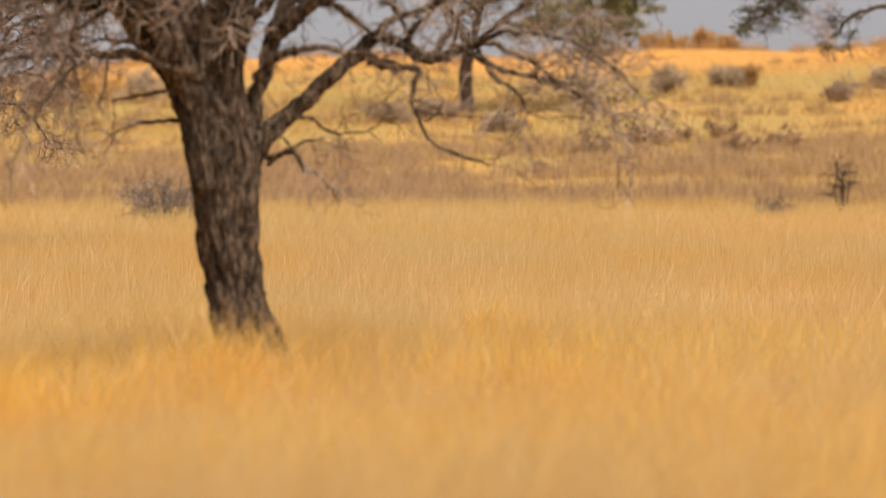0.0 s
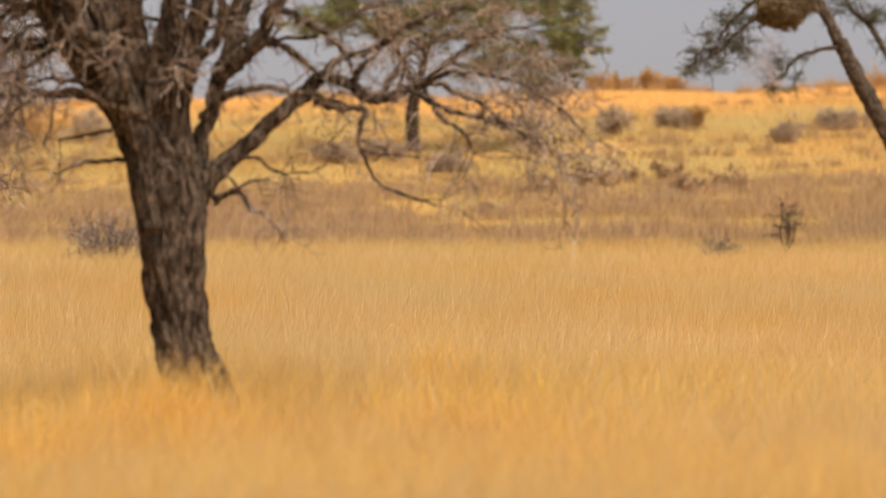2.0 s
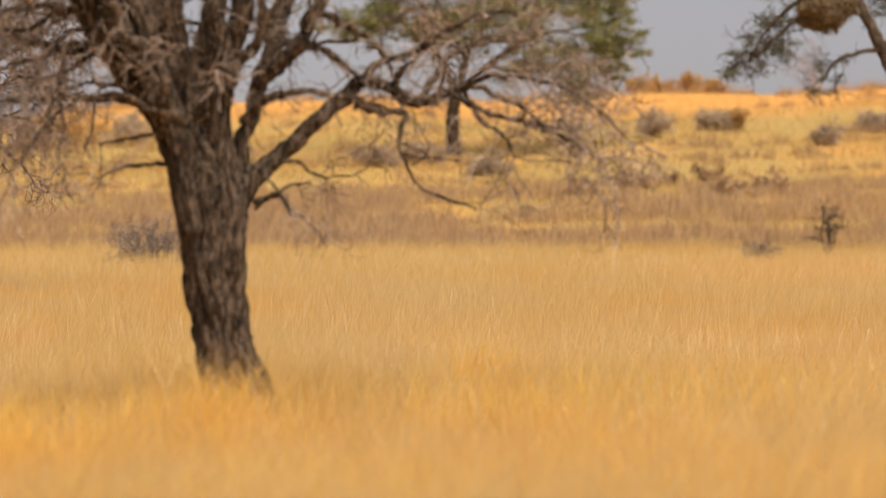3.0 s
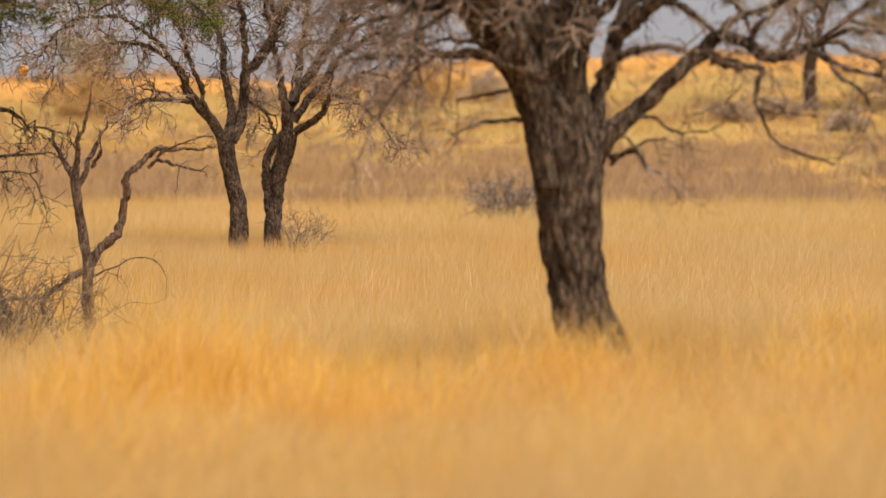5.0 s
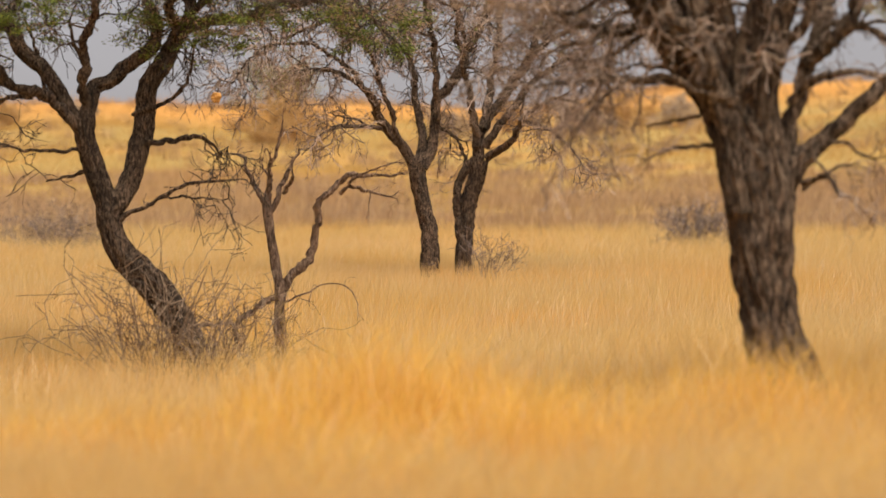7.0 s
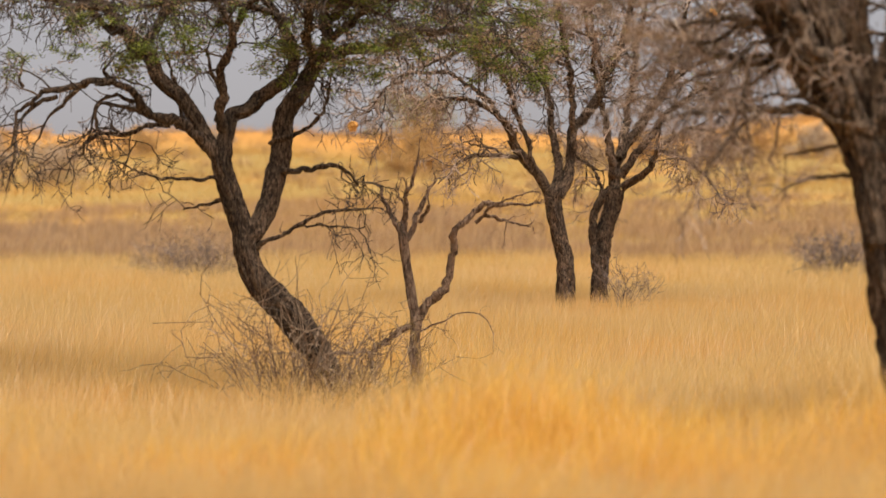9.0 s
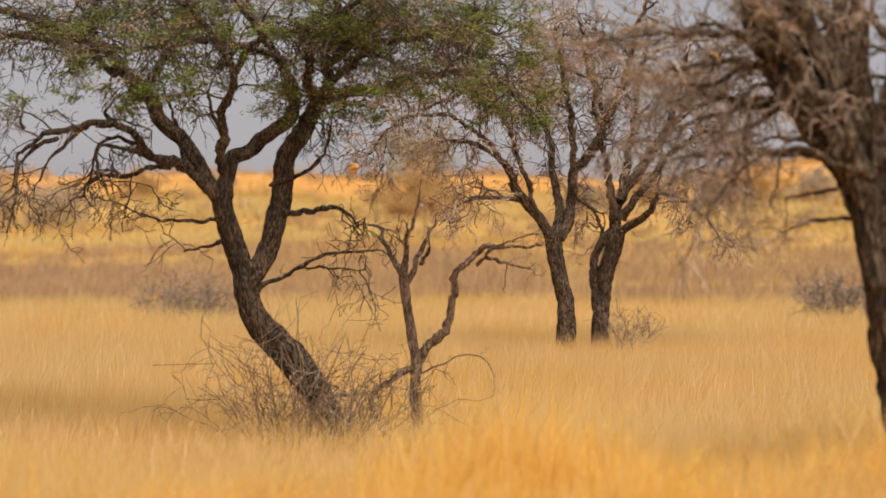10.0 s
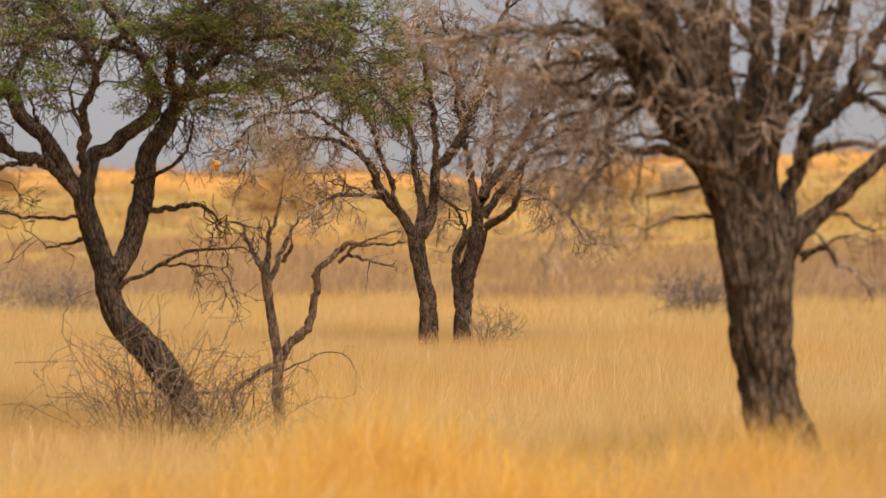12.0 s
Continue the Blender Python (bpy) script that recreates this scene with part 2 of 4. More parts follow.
radii = np.concatenate([[0.01], np.arange(3, 105, 2.0), np.arange(105, 300, 3.0), np.geomspace(302, 4500, 24)])
turn = np.arange(360) / 360 * 2 * np.pi
gx, gy = radii[:, None] * np.sin(turn), radii[:, None] * np.cos(turn) - 2.0
gv = np.stack([gx, gy, ground_z(gx, gy)], -1).reshape(-1, 3)
i, j = np.meshgrid(np.arange(len(radii) - 1), np.arange(360), indexing="ij")
j2 = (j + 1) % 360
gq = np.stack([i * 360 + j, (i + 1) * 360 + j, (i + 1) * 360 + j2, i * 360 + j2], -1).reshape(-1, 4)
ground = new("ground", mesh_of("ground", gv, gq[:, ::-1], SAND, True))
tagged(ground, "reddish Kalahari sand with straw litter, rising to a dune ridge", "ground", kind="structure")


# ---- grass ----
def patchy(x, y, size, seed):
    """A cheap smooth pattern between 0 and 1."""
    a = np.sin(x / size + 1.7 * np.sin(y / size * 0.83 + seed)) + np.sin(y / size * 1.13 + 1.3 * np.sin(x / size * 0.91 + 2 * seed))
    b_ = np.sin(x / size * 2.3 + seed * 3 + np.sin(y / size * 2.7)) + np.sin(y / size * 2.9 - seed + np.sin(x / size * 2.1))
    return np.clip(0.5 + 0.17 * a + 0.1 * b_, 0, 1)


def blades(x, y, h, w, bend, plain=False):
    """Bent blades of grass: a quad and a tip each, as triangles; plain ones are a single tapering triangle."""
    m = len(x)
    z = ground_z(x, y) - 0.02
    base = np.stack([x, y, z], -1)
    yaw, lean = rng.random(m) * 2 * np.pi, rng.random(m) * 2 * np.pi
    s = np.stack([np.cos(yaw), np.sin(yaw), 0 * yaw], -1) * (w / 2)[:, None]
    g = np.stack([np.cos(lean) + 0.35, np.sin(lean), 0 * lean], -1) * (bend * h)[:, None]
    mid = base + g * 0.3 + np.stack([0 * h, 0 * h, h * 0.6], -1)
    tip = base + g + np.stack([0 * h, 0 * h, h], -1)
    if plain:
        return np.stack([base - s, base + s, tip], 1).reshape(-1, 3), np.arange(m * 3).reshape(-1, 3)
    v = np.stack([base - s, base + s, mid + s * 0.8, mid - s * 0.8, tip], 1).reshape(-1, 3)
    o = np.arange(m)[:, None] * 5
    f = np.concatenate([o + (0, 1, 2), o + (0, 2, 3), o + (3, 2, 4)], 0)
    return v, f


def meadow(count, d0, d1, width, tall, wedge=0.27, thin=False, inner=0.0):
    d = d0 + (d1 - d0) * rng.random(count)
    az = rng.uniform(inner, wedge, count) * rng.choice((-1, 1), count)
    x, y = d * np.sin(az), d * np.cos(az)
    clump = patchy(x, y, 0.3, 1.0)
    keep = rng.random(count) < 0.35 + 0.65 * clump
    if thin:
        # bare sand shows through higher up the dune
        keep &= rng.random(count) < np.interp(d, (120, 205, 235, 255, 268, 285), (1, 1, 0.9, 0.3, 0.1, 0.2)) * (0.4 + 1.2 * patchy(x, y, 6.0, 2.0))
    x, y, clump, d = x[keep], y[keep], clump[keep], d[keep]
    broad = patchy(x, y, 3.1, 4.0)
    h = tall * (0.62 + 0.42 * clump + 0.40 * (broad - 0.5)) * rng.uniform(0.6, 1.15, len(x))
    # ranker grass round the big trunk and at the foot of the leaning tree
    h *= 1 + 0.85 * np.exp(-((x - 1.4) ** 2 / 2 + (y - 28.8) ** 2 / 3)) + 0.3 * np.exp(-((x + 4.3) ** 2 / 3 + (y - 38.6) ** 2 / 2))
    return blades(x, y, h, width * rng.uniform(0.6, 1.4, len(x)), rng.uniform(0.15, 0.8, len(x)), d0 > 40 or inner > 0)


def stuff(name, data, mat, label, category):
    v, f = data
    return tagged(new(name, mesh_of(name, v, f, mat)), label, category, kind="stuff")


stuff("dry_grass", meadow(230000, 8, 42, 0.0045, 0.58), GRASS, "tall golden dry grass covering the plain", "grass")
stuff("dry_grass", meadow(330000, 42, 75, 0.0085, 0.58), GRASS, "tall golden dry grass round the trees", "grass")
stuff("dry_grass", meadow(190000, 75, 128, 0.012, 0.56), GRASS, "tall golden dry grass on the far plain", "grass")
stuff("dune_grass", meadow(320000, 125, 285, 0.035, 0.42, thin=True), DUNE_GRASS, "sparse yellow grass on the dune slope", "grass")


stuff("dry_grass", meadow(120000, 6, 120, 0.014, 0.56, 0.8, inner=0.27), GRASS, "dry grass beside the open plain", "grass")


def stalks(count, d0, d1):
    """Thin pale seed stalks that stand above the blades."""
    d, az = rng.uniform(d0, d1, count), rng.uniform(-0.27, 0.27, count)
    x, y = d * np.sin(az), d * np.cos(az)
    keep = rng.random(count) < patchy(x, y, 1.6, 3.0) ** 2 * 1.6
    x, y = x[keep], y[keep]
    return blades(x, y, rng.uniform(0.4, 0.66, len(x)), rng.uniform(0.003, 0.006, len(x)), rng.uniform(0.1, 0.45, len(x)))


stuff("seed_grass", stalks(45000, 30, 95), STALK, "pale seed stalks above the dry grass", "grass")


def seed_heads(count, d0, d1):
    """Small pale heads at the tips of the tallest stalks."""
    d, az = rng.uniform(d0, d1, count), rng.uniform(-0.27, 0.27, count)
    x, y = d * np.sin(az), d * np.cos(az)
    keep = rng.random(count) < patchy(x, y, 1.6, 3.0) ** 2 * 1.6
    x, y = x[keep], y[keep]
    return leaves_at(np.stack([x, y, ground_z(x, y) + rng.uniform(0.42, 0.66, len(x))], -1), 0.011, 0.02, 0.3, 1.6)


stuff("seed_heads", seed_heads(34000, 38, 90), STALK, "small pale seed heads over the dry grass", "grass")


def tall_grass(count, d0, d1, low, high, size, seed):
    """Taller, more orange grass in loose patches on the near plain."""
    d, az = rng.uniform(d0, d1, count), rng.uniform(-0.27, 0.27, count)
    x, y = d * np.sin(az), d * np.cos(az)
    p = patchy(x, y, size, seed)
    keep = rng.random(count) < np.clip((p - 0.42) * 4, 0, 1)
    x, y, p = x[keep], y[keep], p[keep]
    h = (low + (high - low) * p) * rng.uniform(0.6, 1.1, len(x))
    return blades(x, y, h, rng.uniform(0.004, 0.008, len(x)), rng.uniform(0.15, 0.7, len(x)))


stuff("orange_grass", tall_grass(18000, 15, 31, 0.42, 0.74, 2.2, 5.0), ORANGE, "loose patches of orange dry grass on the near plain", "grass")
stuff("tall_grass", tall_grass(16000, 9, 15, 0.75, 1.25, 0.55, 2.0), GRASS, "tall loose straw grass close by", "grass")


def tussock(az, d, wide, high, count):
    """One thick clump of taller, more orange grass, with pale stalks standing out of it."""
    x0, y0 = d * math.sin(az), d * math.cos(az)
    root = new("grass_tussock")
    root.location = (x0, y0, 0)
    tagged(root, "thick clump of orange-yellow dry grass", "grass tussock", "orange grass tussocks")
    for name, share, tall, thick, mat in (("blade_clump", 1.0, 1.0, 1.0, ORANGE), ("stalk_clump", 0.12, 1.18, 0.6, STALK)):
        m = int(count * share)
        a, o = rng.random(m) * 2 * np.pi, 1.6 * rng.random(m) ** 0.55
        x, y = x0 + np.cos(a) * o * wide, y0 + np.sin(a) * o * wide
        h = 1.1 * tall * high * (1.0 - 0.27 * o ** 2) * rng.uniform(0.55, 1.1, m)
        v, f = blades(x, y, h, thick * rng.uniform(0.004, 0.008, m), rng.uniform(0.15, 0.7, m))
        part_of(name, v - np.array([x0, y0, 0]), f, mat, root, kind="stuff")
    return root


for az, d, wide, high, count in ((-0.094, 22.0, 0.50, 0.86, 600), (-0.079, 27.0, 0.66, 1.14, 1200), (-0.065, 26.0, 0.66, 1.10, 1100), (-0.050, 27.5, 0.62, 0.98, 800), (-0.027, 24.0, 0.60, 0.78, 600), (-0.072, 20.0, 0.5, 0.72, 700),
                                 (0.111, 34.0, 0.45, 0.70, 800), (0.117, 27.0, 0.7, 0.66, 1200), (0.062, 22.0, 0.7, 0.5, 1100), (0.096, 21.0, 0.8, 0.5, 1300), (-0.150, 25.0, 0.8, 0.55, 1200),
                                 (0.160, 25.0, 0.7, 0.55, 1100), (0.036, 27.6, 0.55, 0.74, 1300)):
    tussock(az, d, wide, high, count)


# ---- trees ----
class Tree:
    def __init__(self, name, x, y, rz, label, bark, trunk_sides=14):
        self.root = new(name)
        self.root.matrix_world = pose(x, y, float(ground_z(x, y)), 0, 0, rz)
        tagged(self.root, label, "tree")
        self.bark, self.lines, self.meshes, self.sides = bark, [], [], trunk_sides
        self.bark_two = BARK_BROWN if bark is BARK else bark


def limb(tree, twigs, lo, *pts):
    """One limb, or the trunk if it comes first, through points (x, y, z, radius), as a part of the tree."""
    first = not tree.lines
    line = smooth_line(pts, 0.035 if first else 0.05)
    if not first and len(line) > 4:
        f = np.linspace(0, 1, len(line))[:, None]
        wob = np.cumsum(rng.normal(size=(len(line), 3)), 0)
        wob -= f * wob[-1]
        line[:, :3] += wob * 0.016 * np.sqrt(line[:, 3:] / 0.05) * np.minimum(1, (0.045 / line[:, 3:]) ** 1.5)
    sides = tree.sides if first else (tree.sides * 2 // 3 if line[0, 3] > 0.08 else 8)
    v, q = tubes(line[None, :, :3], line[None, :, 3], sides)
    k = len(line)
    ang = np.tile(np.arange(sides) / sides * 2 * np.pi, k)
    cen, rad, zz = np.repeat(line[:, :3], sides, 0), np.repeat(line[:, 3], sides), np.repeat(np.arange(k) * (0.035 if first else 0.05), sides)
    if line[:, 3].max() > 0.08:
        # deep furrows that twist a little, rough plates and broad fluting
        off = 7.3 * len(tree.lines)
        furrow = np.array([noise.noise((math.cos(a + 0.35 * z) * 4.6, math.sin(a + 0.35 * z) * 4.6, z * 2.6 + off)) for a, z in zip(ang, zz)])
        plate = np.array([noise.noise((math.cos(a) * 9, math.sin(a) * 9, z * 7 + off)) for a, z in zip(ang, zz)])
        flute = np.array([noise.noise((math.cos(a + 0.2 * z) * 1.5, math.sin(a + 0.2 * z) * 1.5, z * 0.9 + off)) for a, z in zip(ang, zz)])
        gain = 1 + 0.40 * (0.19 - np.abs(furrow) * 1.5) + 0.09 * plate + (0.10 if first else 0.06) * flute
    else:
        gain = 1 + 0.13 * rng.normal(size=len(v)).clip(-1.5, 1.5) + 0.12 * np.repeat(rng.normal(size=k), sides)
    v = cen + (v - cen) * gain[:, None]
    fibrous = line[:, 3].max() > 0.1 and len(tree.lines) in (3, 4, 5)
    ob = part_of("trunk" if first else "limb", v, q, tree.bark_two if fibrous else tree.bark, tree.root, smooth=True)
    tree.lines.append((line, twigs, lo))
    tree.meshes.append(ob)


def boughs(tree, per_metre, length, thick, up=0.1, wander=0.3, rmin=0.03):
    """Crooked branches of middle size from the thicker limbs, each a part; the twigs grow from them too."""
    for (line, tw, lo), ob in list(zip(tree.lines, tree.meshes))[1:]:
        if tw <= 0 or line[0, 3] < rmin:
            continue
        run = np.linalg.norm(np.diff(line[:, :3], axis=0), axis=1).sum()
        m = int(run * per_metre + 0.5)
        if not m:
            continue
        P, R = sprout(line[None, :, :3], line[None, :, 3], m, length, 0.7, up, wander, 11, max(0.25, lo, 0.55 if line[0, 3] > 0.09 else 0), 0.6, thick)
        for p, r in zip(P, R):
            r = r * rng.uniform(0.85, 1.15, len(r))
            fall = p[:, 2] - p[0, 2]
            p[:, 2] = p[0, 2] + np.where(fall < 0, 0.3 * fall, fall)
            part_of("branch", *tubes(p[None], r[None], 6), tree.bark, ob, smooth=True)
            tree.lines.append((np.column_stack([p, r]), 0.6 * tw, 0.25))


def spurs(tree, per_metre, length, mat, rmin, forward=0.5, sag=0.12):
    """Short side twigs all along the limbs."""
    P1, R1 = [], []
    for line, tw, lo in tree.lines[1:]:
        run = np.linalg.norm(np.diff(line[:, :3], axis=0), axis=1).sum()
        m = int(run * per_metre * min(1, 1.4 * tw))
        if m:
            p, r = sprout(line[None, :, :3], line[None, :, 3], m, length, forward, 0.05, 0.36, 6, lo * 0.85, 0.5, 0.008, sag)
            P1.append(p)
            R1.append(np.maximum(r, rmin))
    P1, R1 = np.concatenate(P1), np.concatenate(R1)
    P2, R2 = sprout(P1, R1, 2, length * 0.55, 0.8, 0.0, 0.36, 4, 0.3, 0.7, 1.0, sag)
    v1, f1 = tubes(P1, R1, 4)
    v2, f2 = tubes(P2, np.maximum(R2, rmin * 0.8), 3)
    part_of("twig_tangle", np.concatenate([v1, v2]), np.concatenate([f1, f2 + len(v1)]), mat, tree.root, kind="stuff")


def crown(tree, per_metre, lengths, counts, droop, mat, leaves=None, rmin=0.0, bare=None, sag=0.1):
    """Branchlets, twigs and their leaves, grown from all limbs. lengths, counts: of three generations."""
    P1, R1 = [], []
    for line, tw, lo in tree.lines:
        if tw <= 0:
            continue
        run = np.linalg.norm(np.diff(line[:, :3], axis=0), axis=1).sum()
        m = int(run * per_metre * tw + 0.5)
        if m:
            p, r = sprout(line[None, :, :3], line[None, :, 3], m, lengths[0], 0.75, droop[0], 0.34, 6, lo, 0.5, 0.013)
            P1.append(p)
            R1.append(np.maximum(r, rmin * 1.5))
        # the limb's own tip
        p, r = sprout(line[None, -3:, :3], line[None, -3:, 3], max(1, int(2 * tw + 0.5)), lengths[0] * 0.7, 1.4, droop[0], 0.3, 6, 0.5, 0.8, 0.012)
        P1.append(p)
        R1.append(np.maximum(r, rmin * 1.5))
    P1, R1 = np.concatenate(P1), np.concatenate(R1)
    P2, R2 = sprout(P1, R1, counts[0], lengths[1], 0.7, droop[1], 0.34, 5, 0.2, 0.6, 1.0, sag)
    R2 = np.maximum(R2, rmin)
    P3, R3 = sprout(P2, R2, counts[1], lengths[2], 0.6, droop[2], 0.36, 3, 0.1, 0.6, 1.0, sag)
    R3 = np.maximum(R3, rmin * 0.8)
    vs, fs, o = [], [], 0
    for p, r, s in ((P1, R1, 5), (P2, R2, 3), (P3, R3, 3)):
        v, f = tubes(p, r, s)
        vs.append(v)
        fs.append(f + o)
        o += len(v)
    part_of("twig_tangle", np.concatenate(vs), np.concatenate(fs), mat, tree.root, kind="stuff")
    for kind_name, leaf_mat, amount, size, spread, label, zlow, blotch in leaves or ():
        Q = np.concatenate([P2[:, 2:].reshape(-1, 3), P3.reshape(-1, 3)])
        Q = Q[Q[:, 2] > zlow + 0.3 * patchy(Q[:, 0], Q[:, 1], 0.25, 7.0)]
        if blotch:
            Q = Q[rng.random(len(Q)) < np.clip((patchy(Q[:, 0] * 1.3 + Q[:, 1], Q[:, 2] * 1.6, 0.22, blotch) - 0.47) * 6, 0.03, 1)]
        if bare is not None:
            # one side of the crown has lost most of its leaves
            Q = Q[rng.random(len(Q)) < np.clip((Q[:, 0] - bare) / 1.3, 0.12, 1)]
        # tufts of leaflets
        Q = np.repeat(Q[rng.integers(0, len(Q), amount // 30)], 30, 0)
        v, f = leaves_at(Q, size, spread, 0.3, 0.4)
        part_of(kind_name, v, f, leaf_mat, tree.root, label, "stuff")


big = Tree("acacia_tree", 1.34, 29.97, -2.56, "large camelthorn with thick furrowed trunk and bare branches", BARK, 84)
limb(big, 0, 0.3, (0.11, 0.00, -0.05, 0.38), (0.08, 0.00, 0.20, 0.32), (0.04, 0.00, 0.42, 0.276), (-0.03, 0.00, 0.60, 0.239), (-0.07, 0.00, 0.77, 0.234), (-0.09, 0.00, 0.95, 0.234), (-0.15, 0.00, 1.28, 0.248), (-0.16, 0.00, 1.56, 0.262), (-0.16, 0.00, 1.79, 0.264), (-0.19, 0.00, 2.08, 0.271), (-0.27, 0.00, 2.31, 0.243), (-0.32, 0.00, 2.50, 0.197), (-0.33, 0.00, 2.68, 0.094))
limb(big, 0.7, 0.68, (-0.12, -0.02, 0.77, 0.117), (-0.21, -0.04, 1.05, 0.122), (-0.28, -0.05, 1.42, 0.131), (-0.34, -0.07, 1.79, 0.136), (-0.41, -0.08, 2.12, 0.131), (-0.53, -0.10, 2.43, 0.112), (-0.66, -0.11, 2.73, 0.120), (-0.86, -0.13, 3.03, 0.131), (-1.05, -0.14, 3.29, 0.136), (-1.19, -0.15, 3.57, 0.126), (-1.31, -0.17, 3.85, 0.115), (-1.41, -0.18, 4.17, 0.099), (-1.53, -0.20, 4.55, 0.078))
limb(big, 0.7, 0.5, (-0.31, -0.15, 1.70, 0.135), (-0.40, -0.18, 2.17, 0.126), (-0.46, -0.22, 2.49, 0.112), (-0.55, -0.25, 2.77, 0.115), (-0.66, -0.28, 3.05, 0.120), (-0.72, -0.32, 3.33, 0.119), (-0.81, -0.35, 3.58, 0.109), (-0.91, -0.38, 3.83, 0.104), (-1.01, -0.42, 4.11, 0.093), (-1.10, -0.45, 4.43, 0.072))
limb(big, 0.7, 0.5, (-0.71, -0.30, 3.26, 0.079), (-0.67, -0.25, 3.52, 0.074), (-0.71, -0.20, 3.80, 0.070), (-0.65, -0.15, 4.03, 0.065), (-0.67, -0.10, 4.32, 0.056))
limb(big, 0.7, 0.5, (-0.24, 0.03, 1.61, 0.155), (-0.32, 0.06, 2.17, 0.127), (-0.36, 0.10, 2.50, 0.108), (-0.43, 0.13, 2.88, 0.121), (-0.50, 0.17, 3.21, 0.127), (-0.55, 0.20, 3.54, 0.122), (-0.53, 0.23, 3.82, 0.111), (-0.57, 0.27, 4.16, 0.101), (-0.55, 0.30, 4.54, 0.080))
limb(big, 0.7, 0.5, (-0.13, -0.06, 1.70, 0.154), (-0.18, -0.03, 2.17, 0.122), (-0.24, -0.01, 2.50, 0.108), (-0.28, 0.02, 2.78, 0.121), (-0.26, 0.04, 3.06, 0.116), (-0.19, 0.07, 3.34, 0.105), (-0.15, 0.10, 3.63, 0.100), (-0.17, 0.12, 3.91, 0.089), (-0.12, 0.15, 4.33, 0.074))
limb(big, 0.7, 0.68, (0.00, -0.10, 1.05, 0.117), (-0.01, -0.12, 1.52, 0.126), (-0.02, -0.13, 1.89, 0.130), (-0.07, -0.15, 2.17, 0.112), (-0.11, -0.16, 2.49, 0.098), (-0.09, -0.17, 2.82, 0.099), (-0.03, -0.19, 3.10, 0.096), (0.05, -0.21, 3.38, 0.094), (0.11, -0.22, 3.65, 0.088), (0.17, -0.23, 3.93, 0.094), (0.23, -0.25, 4.30, 0.078))
limb(big, 0.45, 0.3, (0.04, 0.02, 1.98, 0.084), (0.11, 0.07, 2.40, 0.066), (0.17, 0.12, 2.64, 0.056), (0.23, 0.16, 2.90, 0.068), (0.31, 0.21, 3.14, 0.074), (0.38, 0.26, 3.35, 0.084), (0.48, 0.31, 3.59, 0.074), (0.55, 0.35, 3.85, 0.063), (0.60, 0.40, 4.21, 0.053))
limb(big, 0.5, 0.3, (0.22, 0.10, 2.94, 0.070), (0.37, 0.05, 3.06, 0.066), (0.52, -0.00, 3.21, 0.065), (0.68, -0.05, 3.48, 0.061), (0.79, -0.10, 3.71, 0.056), (0.93, -0.15, 3.98, 0.046), (1.02, -0.20, 4.30, 0.035))
limb(big, 0.5, 0.3, (0.36, 0.20, 3.24, 0.047), (0.52, 0.16, 3.28, 0.040), (0.66, 0.12, 3.24, 0.037), (0.78, 0.08, 3.18, 0.033), (0.94, 0.04, 3.07, 0.023), (1.08, 0.00, 2.94, 0.016))
limb(big, 0.4, 0.4, (-0.40, -0.28, 2.61, 0.056), (-0.34, -0.30, 2.73, 0.049), (-0.27, -0.32, 2.86, 0.044), (-0.21, -0.34, 2.95, 0.042), (-0.12, -0.36, 2.99, 0.035), (0.00, -0.38, 2.93, 0.028))
limb(big, 0.5, 0.4, (0.01, -0.25, 2.91, 0.056), (-0.06, -0.26, 3.17, 0.051), (-0.12, -0.27, 3.37, 0.046), (-0.20, -0.28, 3.58, 0.042), (-0.36, -0.29, 3.84, 0.035), (-0.50, -0.30, 4.02, 0.028))
limb(big, 1.1, 0.3, (-0.59, -0.40, 2.72, 0.060), (-0.53, -0.44, 2.95, 0.051), (-0.66, -0.48, 3.23, 0.051), (-0.86, -0.52, 3.41, 0.046), (-0.98, -0.56, 3.64, 0.041), (-1.18, -0.60, 3.87, 0.032))
limb(big, 0.6, 0.3, (0.03, -0.20, 3.05, 0.051), (0.15, -0.28, 3.26, 0.046), (0.23, -0.35, 3.51, 0.042), (0.26, -0.42, 3.73, 0.037), (0.42, -0.50, 3.96, 0.028))
limb(big, 1.1, 0.3, (-0.51, 0.25, 3.49, 0.057), (-0.63, 0.33, 3.73, 0.052), (-0.82, 0.42, 3.98, 0.043), (-0.99, 0.50, 4.32, 0.033))
limb(big, 0.5, 0.4, (-0.34, -0.30, 2.63, 0.028), (-0.51, -0.34, 2.69, 0.028), (-0.67, -0.39, 2.75, 0.025), (-0.81, -0.43, 2.80, 0.023), (-0.93, -0.47, 2.82, 0.021), (-1.11, -0.51, 2.78, 0.018), (-1.33, -0.56, 2.75, 0.016), (-1.56, -0.60, 2.79, 0.011))
limb(big, 0.7, 0.5, (-0.53, -0.28, 2.59, 0.079), (-0.69, -0.32, 2.93, 0.079), (-0.86, -0.37, 3.30, 0.074), (-1.03, -0.41, 3.60, 0.069), (-1.15, -0.46, 3.92, 0.065), (-1.24, -0.50, 4.29, 0.051))
limb(big, 1.2, 0.2, (-1.00, -0.20, 3.21, 0.030), (-1.26, -0.12, 3.25, 0.023), (-1.40, -0.05, 3.22, 0.021), (-1.55, 0.03, 3.15, 0.019), (-1.74, 0.10, 3.10, 0.014))
